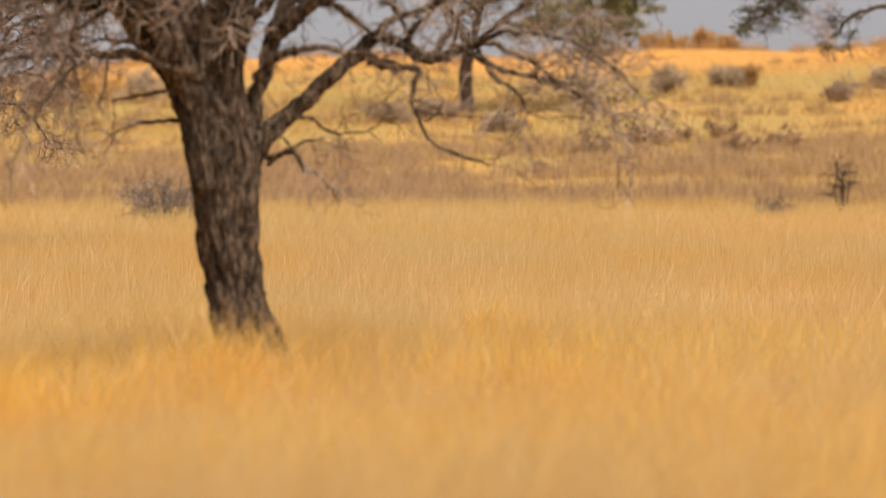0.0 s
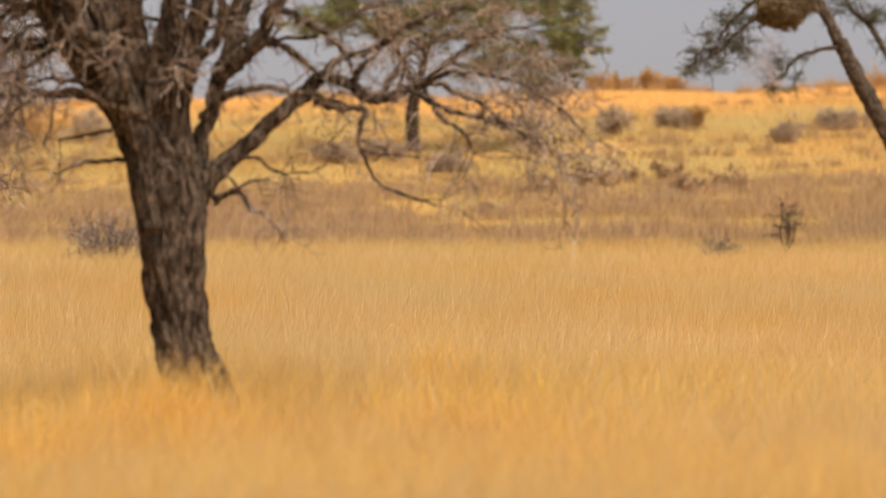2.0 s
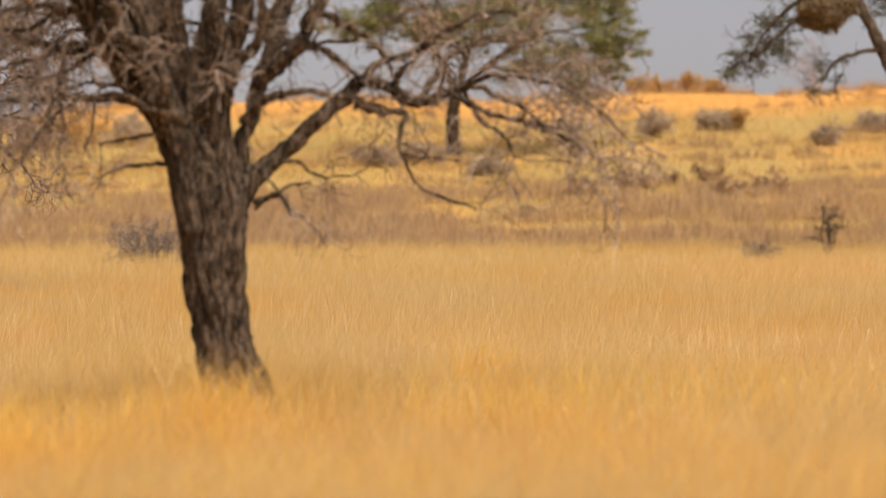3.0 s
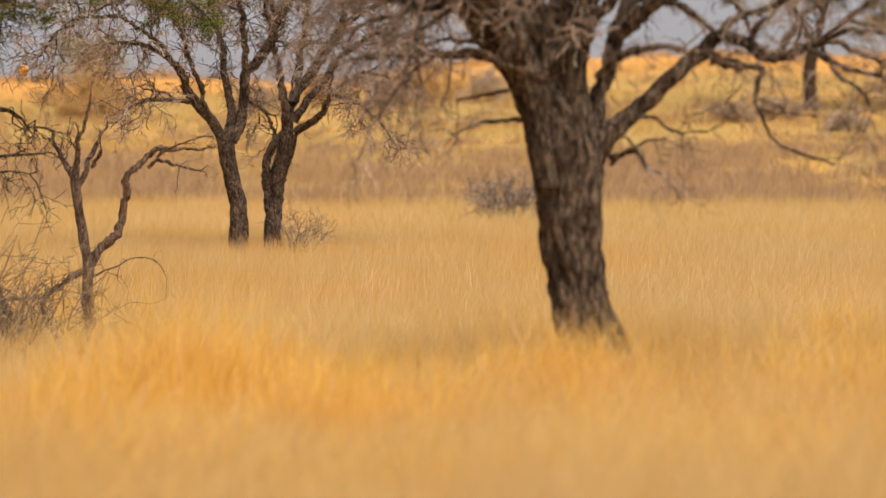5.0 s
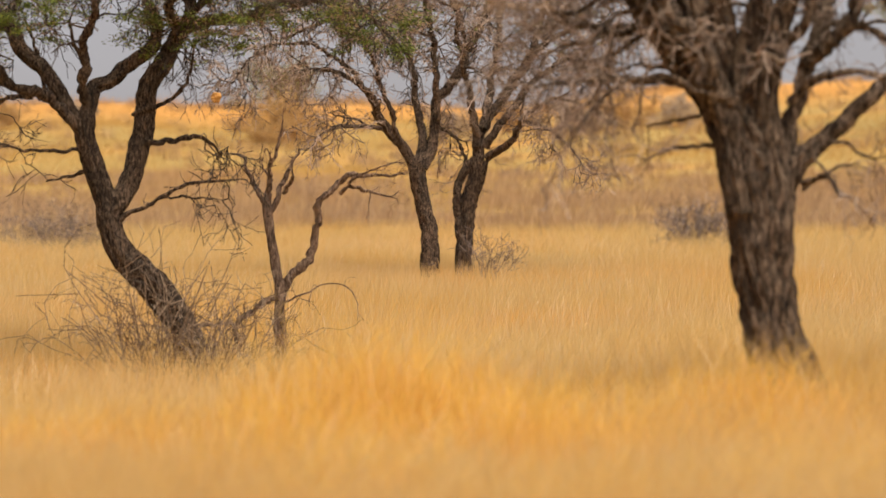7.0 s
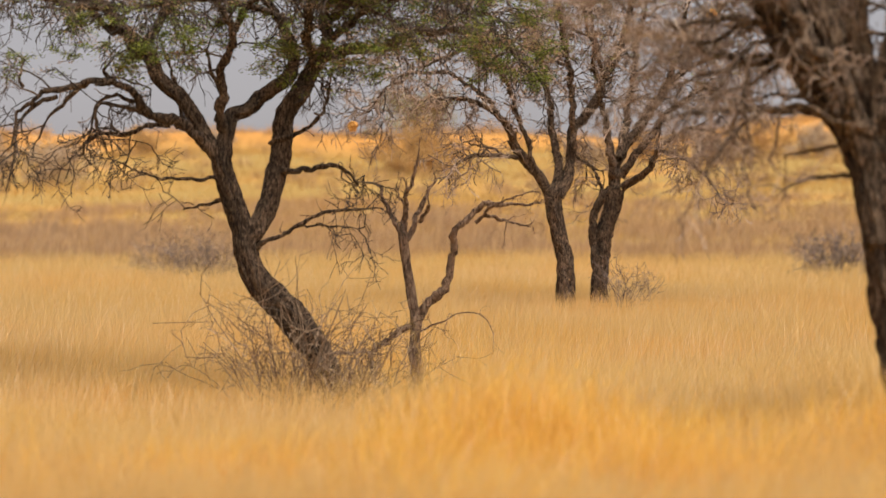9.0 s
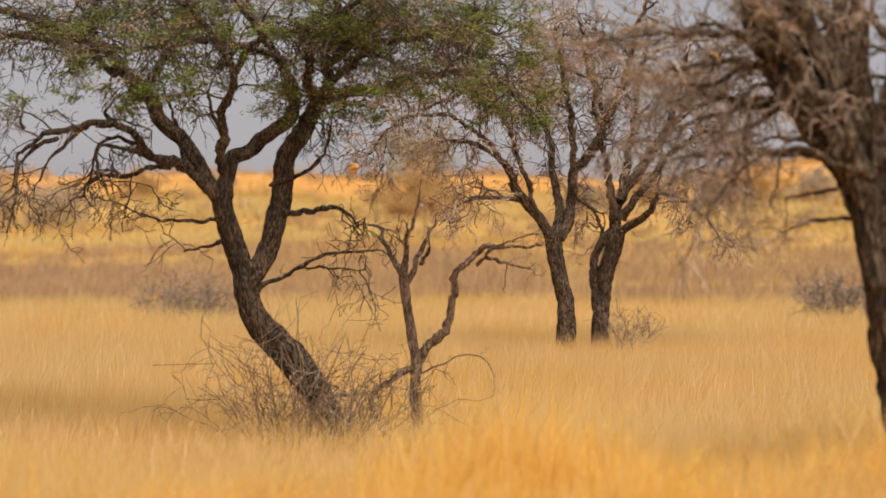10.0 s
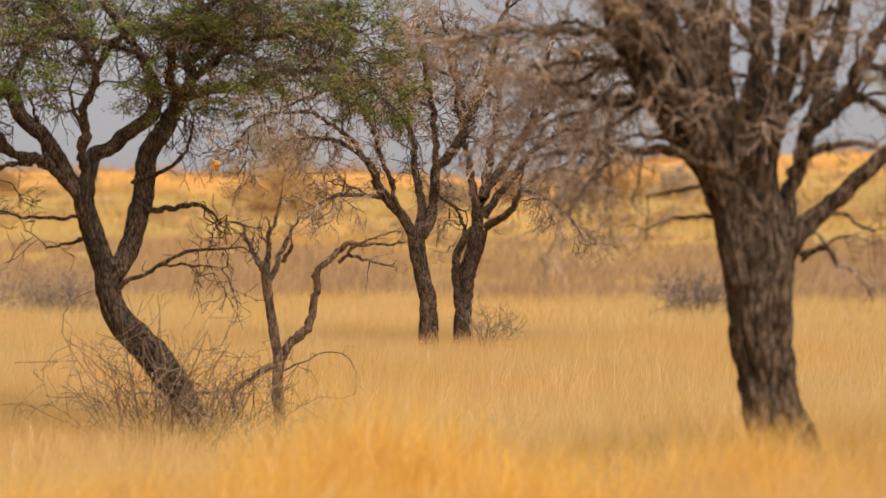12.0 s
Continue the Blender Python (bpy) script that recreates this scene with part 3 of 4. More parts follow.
limb(big, 1.2, 0.2, (-1.12, -0.20, 3.37, 0.030), (-1.30, -0.30, 3.30, 0.021), (-1.41, -0.40, 3.20, 0.018), (-1.56, -0.50, 3.01, 0.014), (-1.65, -0.60, 2.83, 0.009))
limb(big, 0.5, 0.2, (-1.38, -0.40, 3.19, 0.023), (-1.39, -0.45, 2.97, 0.018), (-1.43, -0.50, 2.79, 0.014), (-1.36, -0.55, 2.55, 0.011), (-1.40, -0.60, 2.28, 0.009))
limb(big, 1.2, 0.2, (-1.17, -0.20, 3.58, 0.028), (-1.50, 0.00, 3.50, 0.023), (-1.70, 0.20, 3.41, 0.019), (-1.99, 0.40, 3.37, 0.014))
limb(big, 1.2, 0.2, (-0.82, -0.10, 2.81, 0.023), (-1.08, 0.00, 2.94, 0.019), (-1.22, 0.10, 2.94, 0.014), (-1.41, 0.20, 2.90, 0.012), (-1.65, 0.30, 2.90, 0.009))
limb(big, 0.3, 0.2, (-1.13, -0.50, 2.76, 0.014), (-1.12, -0.53, 2.62, 0.011), (-1.14, -0.57, 2.49, 0.009), (-1.19, -0.60, 2.35, 0.007))
limb(big, 1.2, 0.2, (-1.26, -0.20, 3.67, 0.030), (-1.44, -0.33, 3.76, 0.025), (-1.66, -0.45, 3.80, 0.021), (-1.93, -0.57, 3.76, 0.016), (-2.14, -0.70, 3.64, 0.011))
limb(big, 0.5, 0.3, (0.11, 0.00, 2.59, 0.038), (0.26, -0.06, 2.74, 0.038), (0.45, -0.12, 2.84, 0.033), (0.81, -0.18, 2.84, 0.028), (1.09, -0.24, 2.80, 0.019), (1.37, -0.30, 2.67, 0.009))
limb(big, 0.3, 0.5, (-0.06, 0.00, 1.55, 0.160), (0.03, 0.01, 1.88, 0.132), (0.16, 0.02, 2.15, 0.103), (0.35, 0.03, 2.29, 0.075), (0.59, 0.03, 2.47, 0.071), (0.82, 0.04, 2.64, 0.066), (0.97, 0.05, 2.77, 0.066), (1.11, 0.06, 2.90, 0.056), (1.34, 0.07, 2.90, 0.047), (1.48, 0.08, 2.82, 0.052), (1.68, 0.08, 2.80, 0.047), (1.82, 0.09, 2.87, 0.042), (1.99, 0.10, 2.91, 0.033))
limb(big, 1.8, 0.3, (1.95, 0.10, 2.89, 0.028), (2.20, 0.24, 2.85, 0.024), (2.43, 0.38, 2.77, 0.021), (2.65, 0.52, 2.62, 0.019), (2.91, 0.66, 2.43, 0.014), (3.19, 0.80, 2.29, 0.007))
limb(big, 1.8, 0.3, (1.86, 0.10, 2.87, 0.028), (2.18, -0.07, 2.96, 0.023), (2.49, -0.25, 2.93, 0.019), (2.85, -0.42, 2.77, 0.014), (3.28, -0.60, 2.42, 0.007))
limb(big, 1.8, 0.3, (1.95, 0.10, 2.87, 0.024), (2.08, -0.03, 2.61, 0.019), (2.26, -0.17, 2.47, 0.014), (2.34, -0.30, 2.30, 0.007))
limb(big, 1.5, 0.3, (1.58, 0.10, 2.81, 0.033), (1.78, 0.33, 3.11, 0.028), (2.13, 0.55, 3.27, 0.024), (2.53, 0.78, 3.37, 0.014), (2.89, 1.00, 3.24, 0.010))
limb(big, 1.5, 0.3, (1.81, 0.10, 2.87, 0.028), (2.08, -0.15, 2.72, 0.023), (2.39, -0.40, 2.59, 0.019), (2.65, -0.65, 2.51, 0.014), (2.85, -0.90, 2.36, 0.007))
limb(big, 1.5, 0.3, (1.34, 0.10, 2.90, 0.033), (1.47, -0.15, 3.09, 0.028), (1.73, -0.40, 3.32, 0.023), (2.09, -0.65, 3.49, 0.018), (2.48, -0.90, 3.44, 0.009))
limb(big, 0.15, 0.3, (1.01, 0.00, 2.75, 0.042), (1.24, -0.04, 2.66, 0.038), (1.44, -0.09, 2.65, 0.028), (1.40, -0.13, 2.49, 0.019), (1.47, -0.17, 2.25, 0.016), (1.58, -0.21, 2.07, 0.014), (1.73, -0.26, 1.97, 0.014), (2.02, -0.30, 1.87, 0.007))
limb(big, 0.3, 0.3, (1.49, 0.00, 2.24, 0.012), (1.60, 0.00, 2.29, 0.009), (1.65, 0.00, 2.40, 0.007))
limb(big, 0.6, 0.3, (1.11, 0.00, 2.90, 0.042), (1.25, 0.10, 3.10, 0.033), (1.49, 0.20, 3.23, 0.028), (1.63, 0.30, 3.30, 0.024), (1.67, 0.40, 3.45, 0.019), (1.50, 0.50, 3.79, 0.014))
limb(big, 0.6, 0.3, (0.73, 0.00, 3.47, 0.038), (1.01, 0.17, 3.36, 0.028), (1.25, 0.33, 3.18, 0.024), (1.36, 0.50, 3.02, 0.014))
limb(big, 0.4, 0.3, (0.19, 0.00, 1.97, 0.033), (0.29, -0.13, 1.99, 0.028), (0.40, -0.27, 1.99, 0.023), (0.49, -0.40, 1.82, 0.014))
limb(big, 0.5, 0.3, (0.21, 0.00, 1.87, 0.019), (0.36, 0.07, 1.95, 0.014), (0.49, 0.13, 2.06, 0.012), (0.66, 0.20, 2.09, 0.007))
limb(big, 0.5, 0.3, (0.40, 0.00, 2.28, 0.023), (0.54, 0.07, 2.25, 0.014), (0.71, 0.13, 2.14, 0.012), (1.01, 0.20, 2.15, 0.007))
limb(big, 0.3, 0.3, (-0.53, 0.00, 2.23, 0.021), (-0.86, -0.15, 2.20, 0.016), (-1.12, -0.30, 2.13, 0.009))
limb(big, 0.3, 0.3, (-0.65, 0.00, 2.48, 0.019), (-0.82, 0.10, 2.44, 0.014), (-1.11, 0.20, 2.41, 0.009))
limb(big, 1.1, 0.3, (-0.66, 0.00, 2.74, 0.042), (-0.91, -0.12, 2.81, 0.033), (-1.27, -0.25, 2.82, 0.028), (-1.68, -0.38, 2.79, 0.019), (-2.04, -0.50, 2.70, 0.014))
limb(big, 1.1, 0.3, (-0.80, 0.00, 3.09, 0.042), (-1.10, 0.12, 3.24, 0.038), (-1.39, 0.25, 3.21, 0.028), (-1.72, 0.38, 3.34, 0.024), (-2.11, 0.50, 3.24, 0.014))
limb(big, 1.1, 0.3, (-0.91, -0.20, 2.80, 0.023), (-1.27, -0.40, 2.73, 0.019), (-1.53, -0.60, 2.52, 0.014), (-1.70, -0.80, 2.24, 0.009))
limb(big, 1.1, 0.3, (-0.87, 0.00, 3.23, 0.047), (-1.25, 0.27, 3.52, 0.038), (-1.64, 0.53, 3.58, 0.029), (-2.13, 0.80, 3.50, 0.019))
limb(big, 1.1, 0.3, (-1.09, -0.20, 3.75, 0.050), (-1.36, -0.38, 3.72, 0.040), (-1.67, -0.55, 3.74, 0.034), (-2.07, -0.72, 3.77, 0.026), (-2.55, -0.90, 3.70, 0.016))
limb(big, 1.1, 0.3, (-1.10, 0.00, 3.24, 0.028), (-1.34, 0.10, 3.00, 0.019), (-1.48, 0.20, 2.72, 0.014), (-1.53, 0.30, 2.44, 0.007))
boughs(big, 0.9, 0.9, 0.020, 0.0, 0.32, 0.028)
crown(big, 2.4, (0.58, 0.36, 0.17), (4, 3), (0.06, -0.06, -0.1), TWIG, [("foliage", DRYLEAF, 7000, 0.018, 0.05, "sparse dry brown leaves", 3.2, 2.0)], 0.0036)
spurs(big, 3, 0.42, TWIG_BROWN, 0.0055, 1.1)
spurs(big, 4.5, 0.17, TWIG_BROWN, 0.0045, 0.7)

lean = Tree("acacia_tree", -4.50, 39.75, 6.46, "leaning forked acacia with a green feathery crown", BARK_DARK, 40)
limb(lean, 0, 0.3, (0.14, 0.00, -0.21, 0.188), (0.02, 0.00, 0.07, 0.157), (-0.15, 0.00, 0.39, 0.144), (-0.36, 0.00, 0.79, 0.157), (-0.62, 0.00, 1.16, 0.175), (-0.86, 0.00, 1.38, 0.163), (-1.03, 0.00, 1.60, 0.138), (-1.11, 0.00, 1.85, 0.132), (-1.14, 0.00, 2.07, 0.125), (-1.26, 0.00, 2.44, 0.119), (-1.36, 0.00, 2.75, 0.113), (-1.40, 0.00, 3.00, 0.106))
limb(lean, 0.5, 0.3, (-1.42, 0.00, 2.91, 0.094), (-1.67, 0.05, 3.27, 0.088), (-1.84, 0.10, 3.54, 0.082), (-2.07, 0.15, 3.70, 0.082), (-2.26, 0.20, 4.01, 0.076), (-2.54, 0.25, 4.27, 0.076), (-2.73, 0.30, 4.54, 0.063), (-2.90, 0.35, 4.58, 0.063), (-3.47, 0.40, 4.83, 0.051), (-4.10, 0.45, 5.08, 0.038), (-4.73, 0.50, 5.14, 0.025))
limb(lean, 0.3, 0.45, (-1.42, 0.00, 2.91, 0.075), (-1.73, -0.07, 3.18, 0.063), (-1.91, -0.13, 3.27, 0.062), (-2.17, -0.20, 3.37, 0.056), (-2.35, -0.27, 3.59, 0.050), (-2.58, -0.33, 3.68, 0.043), (-2.91, -0.40, 3.63, 0.037), (-3.27, -0.47, 3.58, 0.031), (-3.57, -0.53, 3.33, 0.019), (-3.65, -0.60, 2.99, 0.009))
limb(lean, 0.9, 0.4, (-1.36, 0.00, 2.91, 0.094), (-1.32, 0.04, 3.22, 0.088), (-1.26, 0.09, 3.37, 0.088), (-1.08, 0.13, 3.46, 0.082), (-0.90, 0.18, 3.63, 0.082), (-0.71, 0.22, 3.77, 0.076), (-0.59, 0.27, 4.02, 0.063), (-0.71, 0.31, 4.46, 0.051), (-1.03, 0.36, 4.84, 0.044), (-1.35, 0.40, 5.35, 0.032))
limb(lean, 0.7, 0.4, (-1.34, 0.00, 3.20, 0.063), (-1.37, -0.10, 3.44, 0.056), (-1.32, -0.20, 3.66, 0.056), (-1.34, -0.30, 3.84, 0.050), (-1.25, -0.40, 4.05, 0.050), (-1.24, -0.50, 4.23, 0.043), (-1.43, -0.60, 4.60, 0.037), (-1.74, -0.70, 5.02, 0.031))
limb(lean, 0.9, 0.55, (-1.13, 0.00, 1.96, 0.119), (-0.98, 0.05, 2.14, 0.125), (-0.86, 0.09, 2.35, 0.119), (-0.78, 0.14, 2.67, 0.119), (-0.70, 0.18, 3.01, 0.113), (-0.67, 0.23, 3.28, 0.113), (-0.54, 0.27, 3.55, 0.107), (-0.46, 0.32, 3.68, 0.101), (-0.34, 0.36, 3.90, 0.082), (-0.21, 0.41, 4.15, 0.070), (-0.24, 0.45, 4.60, 0.057), (-0.09, 0.50, 5.24, 0.038))
limb(lean, 1, 0.3, (-0.27, 0.30, 3.99, 0.069), (0.04, 0.42, 4.17, 0.063), (0.36, 0.53, 4.19, 0.057), (0.80, 0.65, 4.36, 0.045), (1.19, 0.77, 4.40, 0.032), (1.57, 0.88, 4.31, 0.026), (1.90, 1.00, 4.13, 0.013))
limb(lean, 1, 0.3, (-0.32, 0.20, 3.91, 0.057), (-0.43, -0.10, 4.32, 0.050), (-0.33, -0.40, 4.74, 0.043), (0.16, -0.70, 5.09, 0.031), (0.77, -1.00, 5.26, 0.024))
limb(lean, 1, 0.3, (-0.21, 0.30, 4.15, 0.050), (0.29, 0.08, 4.52, 0.044), (0.91, -0.15, 4.76, 0.037), (1.28, -0.37, 4.81, 0.025), (1.64, -0.60, 4.68, 0.019))
limb(lean, 1, 0.3, (-2.32, 0.50, 4.02, 0.057), (-2.05, 0.80, 4.48, 0.045), (-1.81, 1.10, 4.88, 0.039), (-1.70, 1.40, 5.29, 0.032))
limb(lean, 1, 0.3, (-2.92, 0.50, 4.59, 0.051), (-3.26, 0.13, 4.64, 0.038), (-3.60, -0.23, 4.67, 0.025), (-3.99, -0.60, 4.58, 0.019))
limb(lean, 1, 0.3, (-2.56, 0.40, 4.30, 0.044), (-2.86, 0.67, 4.66, 0.038), (-2.82, 0.93, 5.06, 0.032), (-2.97, 1.20, 5.52, 0.026))
limb(lean, 1.2, 0.3, (-0.21, 0.30, 4.34, 0.050), (0.29, 0.62, 4.74, 0.045), (0.93, 0.95, 4.70, 0.038), (1.39, 1.28, 4.65, 0.026), (1.80, 1.60, 4.48, 0.013))
limb(lean, 1.2, 0.3, (-0.71, 0.20, 4.46, 0.044), (-1.14, -0.27, 4.68, 0.037), (-1.61, -0.73, 4.65, 0.031), (-2.07, -1.20, 4.50, 0.018))
limb(lean, 1.2, 0.3, (-1.26, -0.10, 4.25, 0.044), (-1.01, -0.38, 4.55, 0.037), (-0.58, -0.65, 4.66, 0.031), (-0.02, -0.92, 4.53, 0.024), (0.52, -1.20, 4.33, 0.012))
limb(lean, 1.2, 0.3, (-2.30, 0.10, 4.01, 0.044), (-2.59, 0.38, 4.46, 0.038), (-3.05, 0.65, 4.69, 0.032), (-3.52, 0.92, 4.80, 0.026), (-3.92, 1.20, 4.75, 0.013))
limb(lean, 0.35, 0.3, (-0.72, 0.00, 2.73, 0.038), (-0.40, 0.13, 2.76, 0.031), (-0.08, 0.27, 2.80, 0.025), (0.14, 0.40, 2.61, 0.013))
limb(lean, 0.15, 0.3, (-1.42, 0.00, 2.67, 0.025), (-1.82, -0.13, 2.69, 0.019), (-2.30, -0.27, 2.78, 0.012), (-2.60, -0.40, 2.87, 0.009))
limb(lean, 0.18, 0.3, (-1.09, 0.00, 1.79, 0.031), (-0.92, -0.08, 1.92, 0.028), (-0.74, -0.17, 2.01, 0.025), (-0.50, -0.25, 2.13, 0.022), (-0.15, -0.33, 2.27, 0.019), (0.19, -0.42, 2.30, 0.014), (0.41, -0.50, 2.32, 0.007))
limb(lean, 0.18, 0.3, (-0.50, 0.00, 2.13, 0.016), (-0.19, -0.20, 2.13, 0.012), (0.15, -0.40, 2.10, 0.006))
limb(lean, 0.12, 0.3, (-1.28, 0.00, 2.44, 0.031), (-1.50, 0.15, 2.37, 0.019), (-1.82, 0.30, 2.31, 0.009))
limb(lean, 0.35, 0.3, (-3.15, -0.40, 3.56, 0.028), (-3.33, -0.45, 3.46, 0.025), (-3.51, -0.50, 3.33, 0.019), (-3.60, -0.55, 3.15, 0.015), (-3.61, -0.60, 2.93, 0.012))
limb(lean, 0.2, 0.3, (-2.58, -0.20, 3.76, 0.025), (-2.67, -0.25, 3.84, 0.019), (-2.60, -0.30, 3.91, 0.012))
limb(lean, 0.2, 0.3, (-3.53, -0.50, 3.65, 0.022), (-3.57, -0.55, 3.76, 0.015), (-3.49, -0.60, 3.95, 0.009))
limb(lean, 0.35, 0.3, (-2.13, -0.20, 3.34, 0.037), (-2.39, -0.26, 3.40, 0.028), (-2.57, -0.32, 3.45, 0.022), (-2.69, -0.38, 3.49, 0.019), (-2.75, -0.44, 3.27, 0.015), (-2.63, -0.50, 3.03, 0.012))
limb(lean, 0.35, 0.3, (-1.95, 0.00, 3.24, 0.038), (-2.22, 0.06, 3.22, 0.028), (-2.47, 0.12, 3.16, 0.025), (-2.73, 0.18, 3.16, 0.022), (-2.92, 0.24, 3.04, 0.016), (-2.97, 0.30, 2.90, 0.013))
limb(lean, 0.35, 0.3, (-2.25, -0.20, 3.49, 0.028), (-2.52, -0.18, 3.56, 0.022), (-2.67, -0.15, 3.53, 0.019), (-2.80, -0.12, 3.37, 0.016), (-2.83, -0.10, 3.16, 0.012))
limb(lean, 0.35, 0.3, (-2.93, -0.30, 3.65, 0.022), (-3.07, -0.27, 3.49, 0.019), (-3.29, -0.23, 3.31, 0.016), (-3.38, -0.20, 3.09, 0.012))
limb(lean, 0.3, 0.3, (-1.81, 0.10, 3.32, 0.031), (-1.91, 0.13, 3.70, 0.022), (-1.96, 0.17, 3.89, 0.016), (-2.04, 0.20, 4.11, 0.013))
limb(lean, 0.3, 0.3, (-1.34, 0.10, 3.51, 0.031), (-1.44, 0.13, 3.76, 0.025), (-1.50, 0.17, 3.92, 0.019), (-1.55, 0.20, 4.11, 0.013))
limb(lean, 0.3, 0.3, (-0.84, 0.10, 3.04, 0.031), (-0.72, 0.04, 3.11, 0.025), (-0.46, -0.02, 3.22, 0.022), (-0.28, -0.08, 3.38, 0.019), (-0.20, -0.14, 3.60, 0.016), (-0.15, -0.20, 3.84, 0.012))
boughs(lean, 1.0, 0.9, 0.022, 0.0, 0.32, 0.036)
crown(lean, 4.6, (0.70, 0.40, 0.19), (5, 4), (0.0, -0.1, -0.12), TWIG_DARK, [("foliage", LEAF, 84000, 0.020, 0.055, "small green feathery leaves", 3.5, 3.0), ("dry_foliage", DRYLEAF, 34000, 0.016, 0.06, "dry brown leaves", 3.4, 5.0)], 0.0046, -4.0)
spurs(lean, 2.6, 0.5, TWIG_DARK, 0.0075, 0.6, 0.3)
spurs(lean, 5, 0.16, TWIG_BROWN, 0.0055, 0.7)

dead = Tree("dead_sapling", -3.80, 40.82, 5.32, "dead bare sapling with a crooked side arm", BARK_DEAD, 14)
limb(dead, 0, 0.3, (0.04, 0.00, -0.22, 0.101), (0.01, 0.00, 0.07, 0.081), (-0.00, 0.00, 0.39, 0.074), (-0.04, 0.00, 0.71, 0.068), (-0.02, 0.00, 1.03, 0.068), (-0.07, 0.00, 1.29, 0.061), (-0.11, 0.00, 1.54, 0.054), (-0.14, 0.00, 1.74, 0.054), (-0.17, 0.00, 1.99, 0.054), (-0.16, 0.00, 2.17, 0.041))
limb(dead, 0.3, 0.3, (-0.17, 0.00, 2.00, 0.034), (-0.27, 0.05, 2.18, 0.029), (-0.39, 0.10, 2.44, 0.023), (-0.42, 0.15, 2.56, 0.018), (-0.50, 0.20, 2.61, 0.011))
limb(dead, 0.3, 0.3, (-0.16, 0.00, 2.15, 0.034), (-0.12, -0.07, 2.38, 0.029), (-0.07, -0.13, 2.63, 0.023), (-0.00, -0.20, 2.95, 0.011))
limb(dead, 0.3, 0.3, (-0.13, 0.00, 1.98, 0.034), (0.02, 0.07, 2.24, 0.029), (0.11, 0.13, 2.49, 0.023), (0.20, 0.20, 2.62, 0.014))
limb(dead, 0.3, 0.3, (0.02, 0.00, 2.17, 0.023), (0.10, -0.10, 2.28, 0.023), (0.13, -0.20, 2.36, 0.018))
limb(dead, 0.3, 0.3, (-0.12, 0.00, 2.31, 0.018), (-0.21, 0.15, 2.44, 0.011), (-0.24, 0.30, 2.54, 0.009))
limb(dead, 0.5, 0.6, (-0.02, 0.00, 1.00, 0.061), (0.10, -0.03, 1.19, 0.054), (0.28, -0.06, 1.32, 0.054), (0.36, -0.09, 1.48, 0.041), (0.38, -0.12, 1.74, 0.040), (0.36, -0.15, 1.88, 0.040), (0.48, -0.18, 1.99, 0.034), (0.66, -0.21, 2.15, 0.034), (0.80, -0.24, 2.27, 0.029), (1.04, -0.27, 2.33, 0.018), (1.39, -0.30, 2.37, 0.011))
limb(dead, 1, 0.3, (0.64, -0.20, 2.15, 0.023), (0.80, -0.30, 2.32, 0.018), (1.00, -0.40, 2.41, 0.011), (1.29, -0.50, 2.51, 0.009))
limb(dead, 1, 0.3, (0.77, -0.20, 2.25, 0.023), (0.98, 0.05, 2.20, 0.018), (1.25, 0.30, 2.12, 0.011))
limb(dead, 0.4, 0.3, (-0.04, 0.00, 1.00, 0.034), (-0.27, 0.03, 0.90, 0.034), (-0.43, 0.07, 0.80, 0.035), (-0.52, 0.10, 0.67, 0.035), (-0.55, 0.13, 0.50, 0.029), (-0.68, 0.17, 0.33, 0.029), (-0.84, 0.20, 0.06, 0.035))
limb(dead, 0.5, 0.3, (0.02, 0.00, 0.93, 0.011), (0.28, -0.07, 1.03, 0.009), (0.53, -0.15, 1.15, 0.007), (0.74, -0.22, 1.10, 0.006), (0.86, -0.30, 0.89, 0.004))
limb(dead, 0.6, 0.3, (-0.52, 0.00, 0.68, 0.018), (-0.81, -0.15, 0.71, 0.014), (-1.06, -0.30, 0.66, 0.011))
crown(dead, 2.5, (0.28, 0.15, 0.08), (2, 2), (0.1, 0.0, 0.0), BARK_DEAD, None, 0.0025)
spurs(dead, 4, 0.14, BARK_DEAD, 0.0025)

twin_a = Tree("acacia_tree", -3.33, 63.91, 2.98, "slender dark acacia with fine bare grey twigs", BARK_DARK, 28)
limb(twin_a, 0, 0.3, (0.02, 0.00, -0.12, 0.200), (0.00, 0.00, 0.38, 0.170), (0.00, 0.00, 0.98, 0.150), (-0.12, 0.00, 1.48, 0.140), (-0.20, 0.00, 1.89, 0.150), (-0.23, 0.00, 2.21, 0.160))
limb(twin_a, 1, 0.3, (-0.28, 0.00, 2.14, 0.110), (-0.46, -0.11, 2.44, 0.100), (-0.68, -0.23, 2.68, 0.090), (-0.90, -0.34, 3.00, 0.080), (-1.03, -0.46, 3.28, 0.070), (-1.28, -0.57, 3.57, 0.050), (-1.67, -0.69, 3.77, 0.040), (-2.26, -0.80, 3.76, 0.030))
limb(twin_a, 1, 0.3, (-0.23, 0.00, 2.17, 0.100), (-0.13, 0.16, 2.59, 0.080), (-0.22, 0.32, 3.09, 0.071), (-0.31, 0.48, 3.60, 0.061), (-0.39, 0.64, 4.11, 0.051), (-0.60, 0.80, 4.83, 0.041))
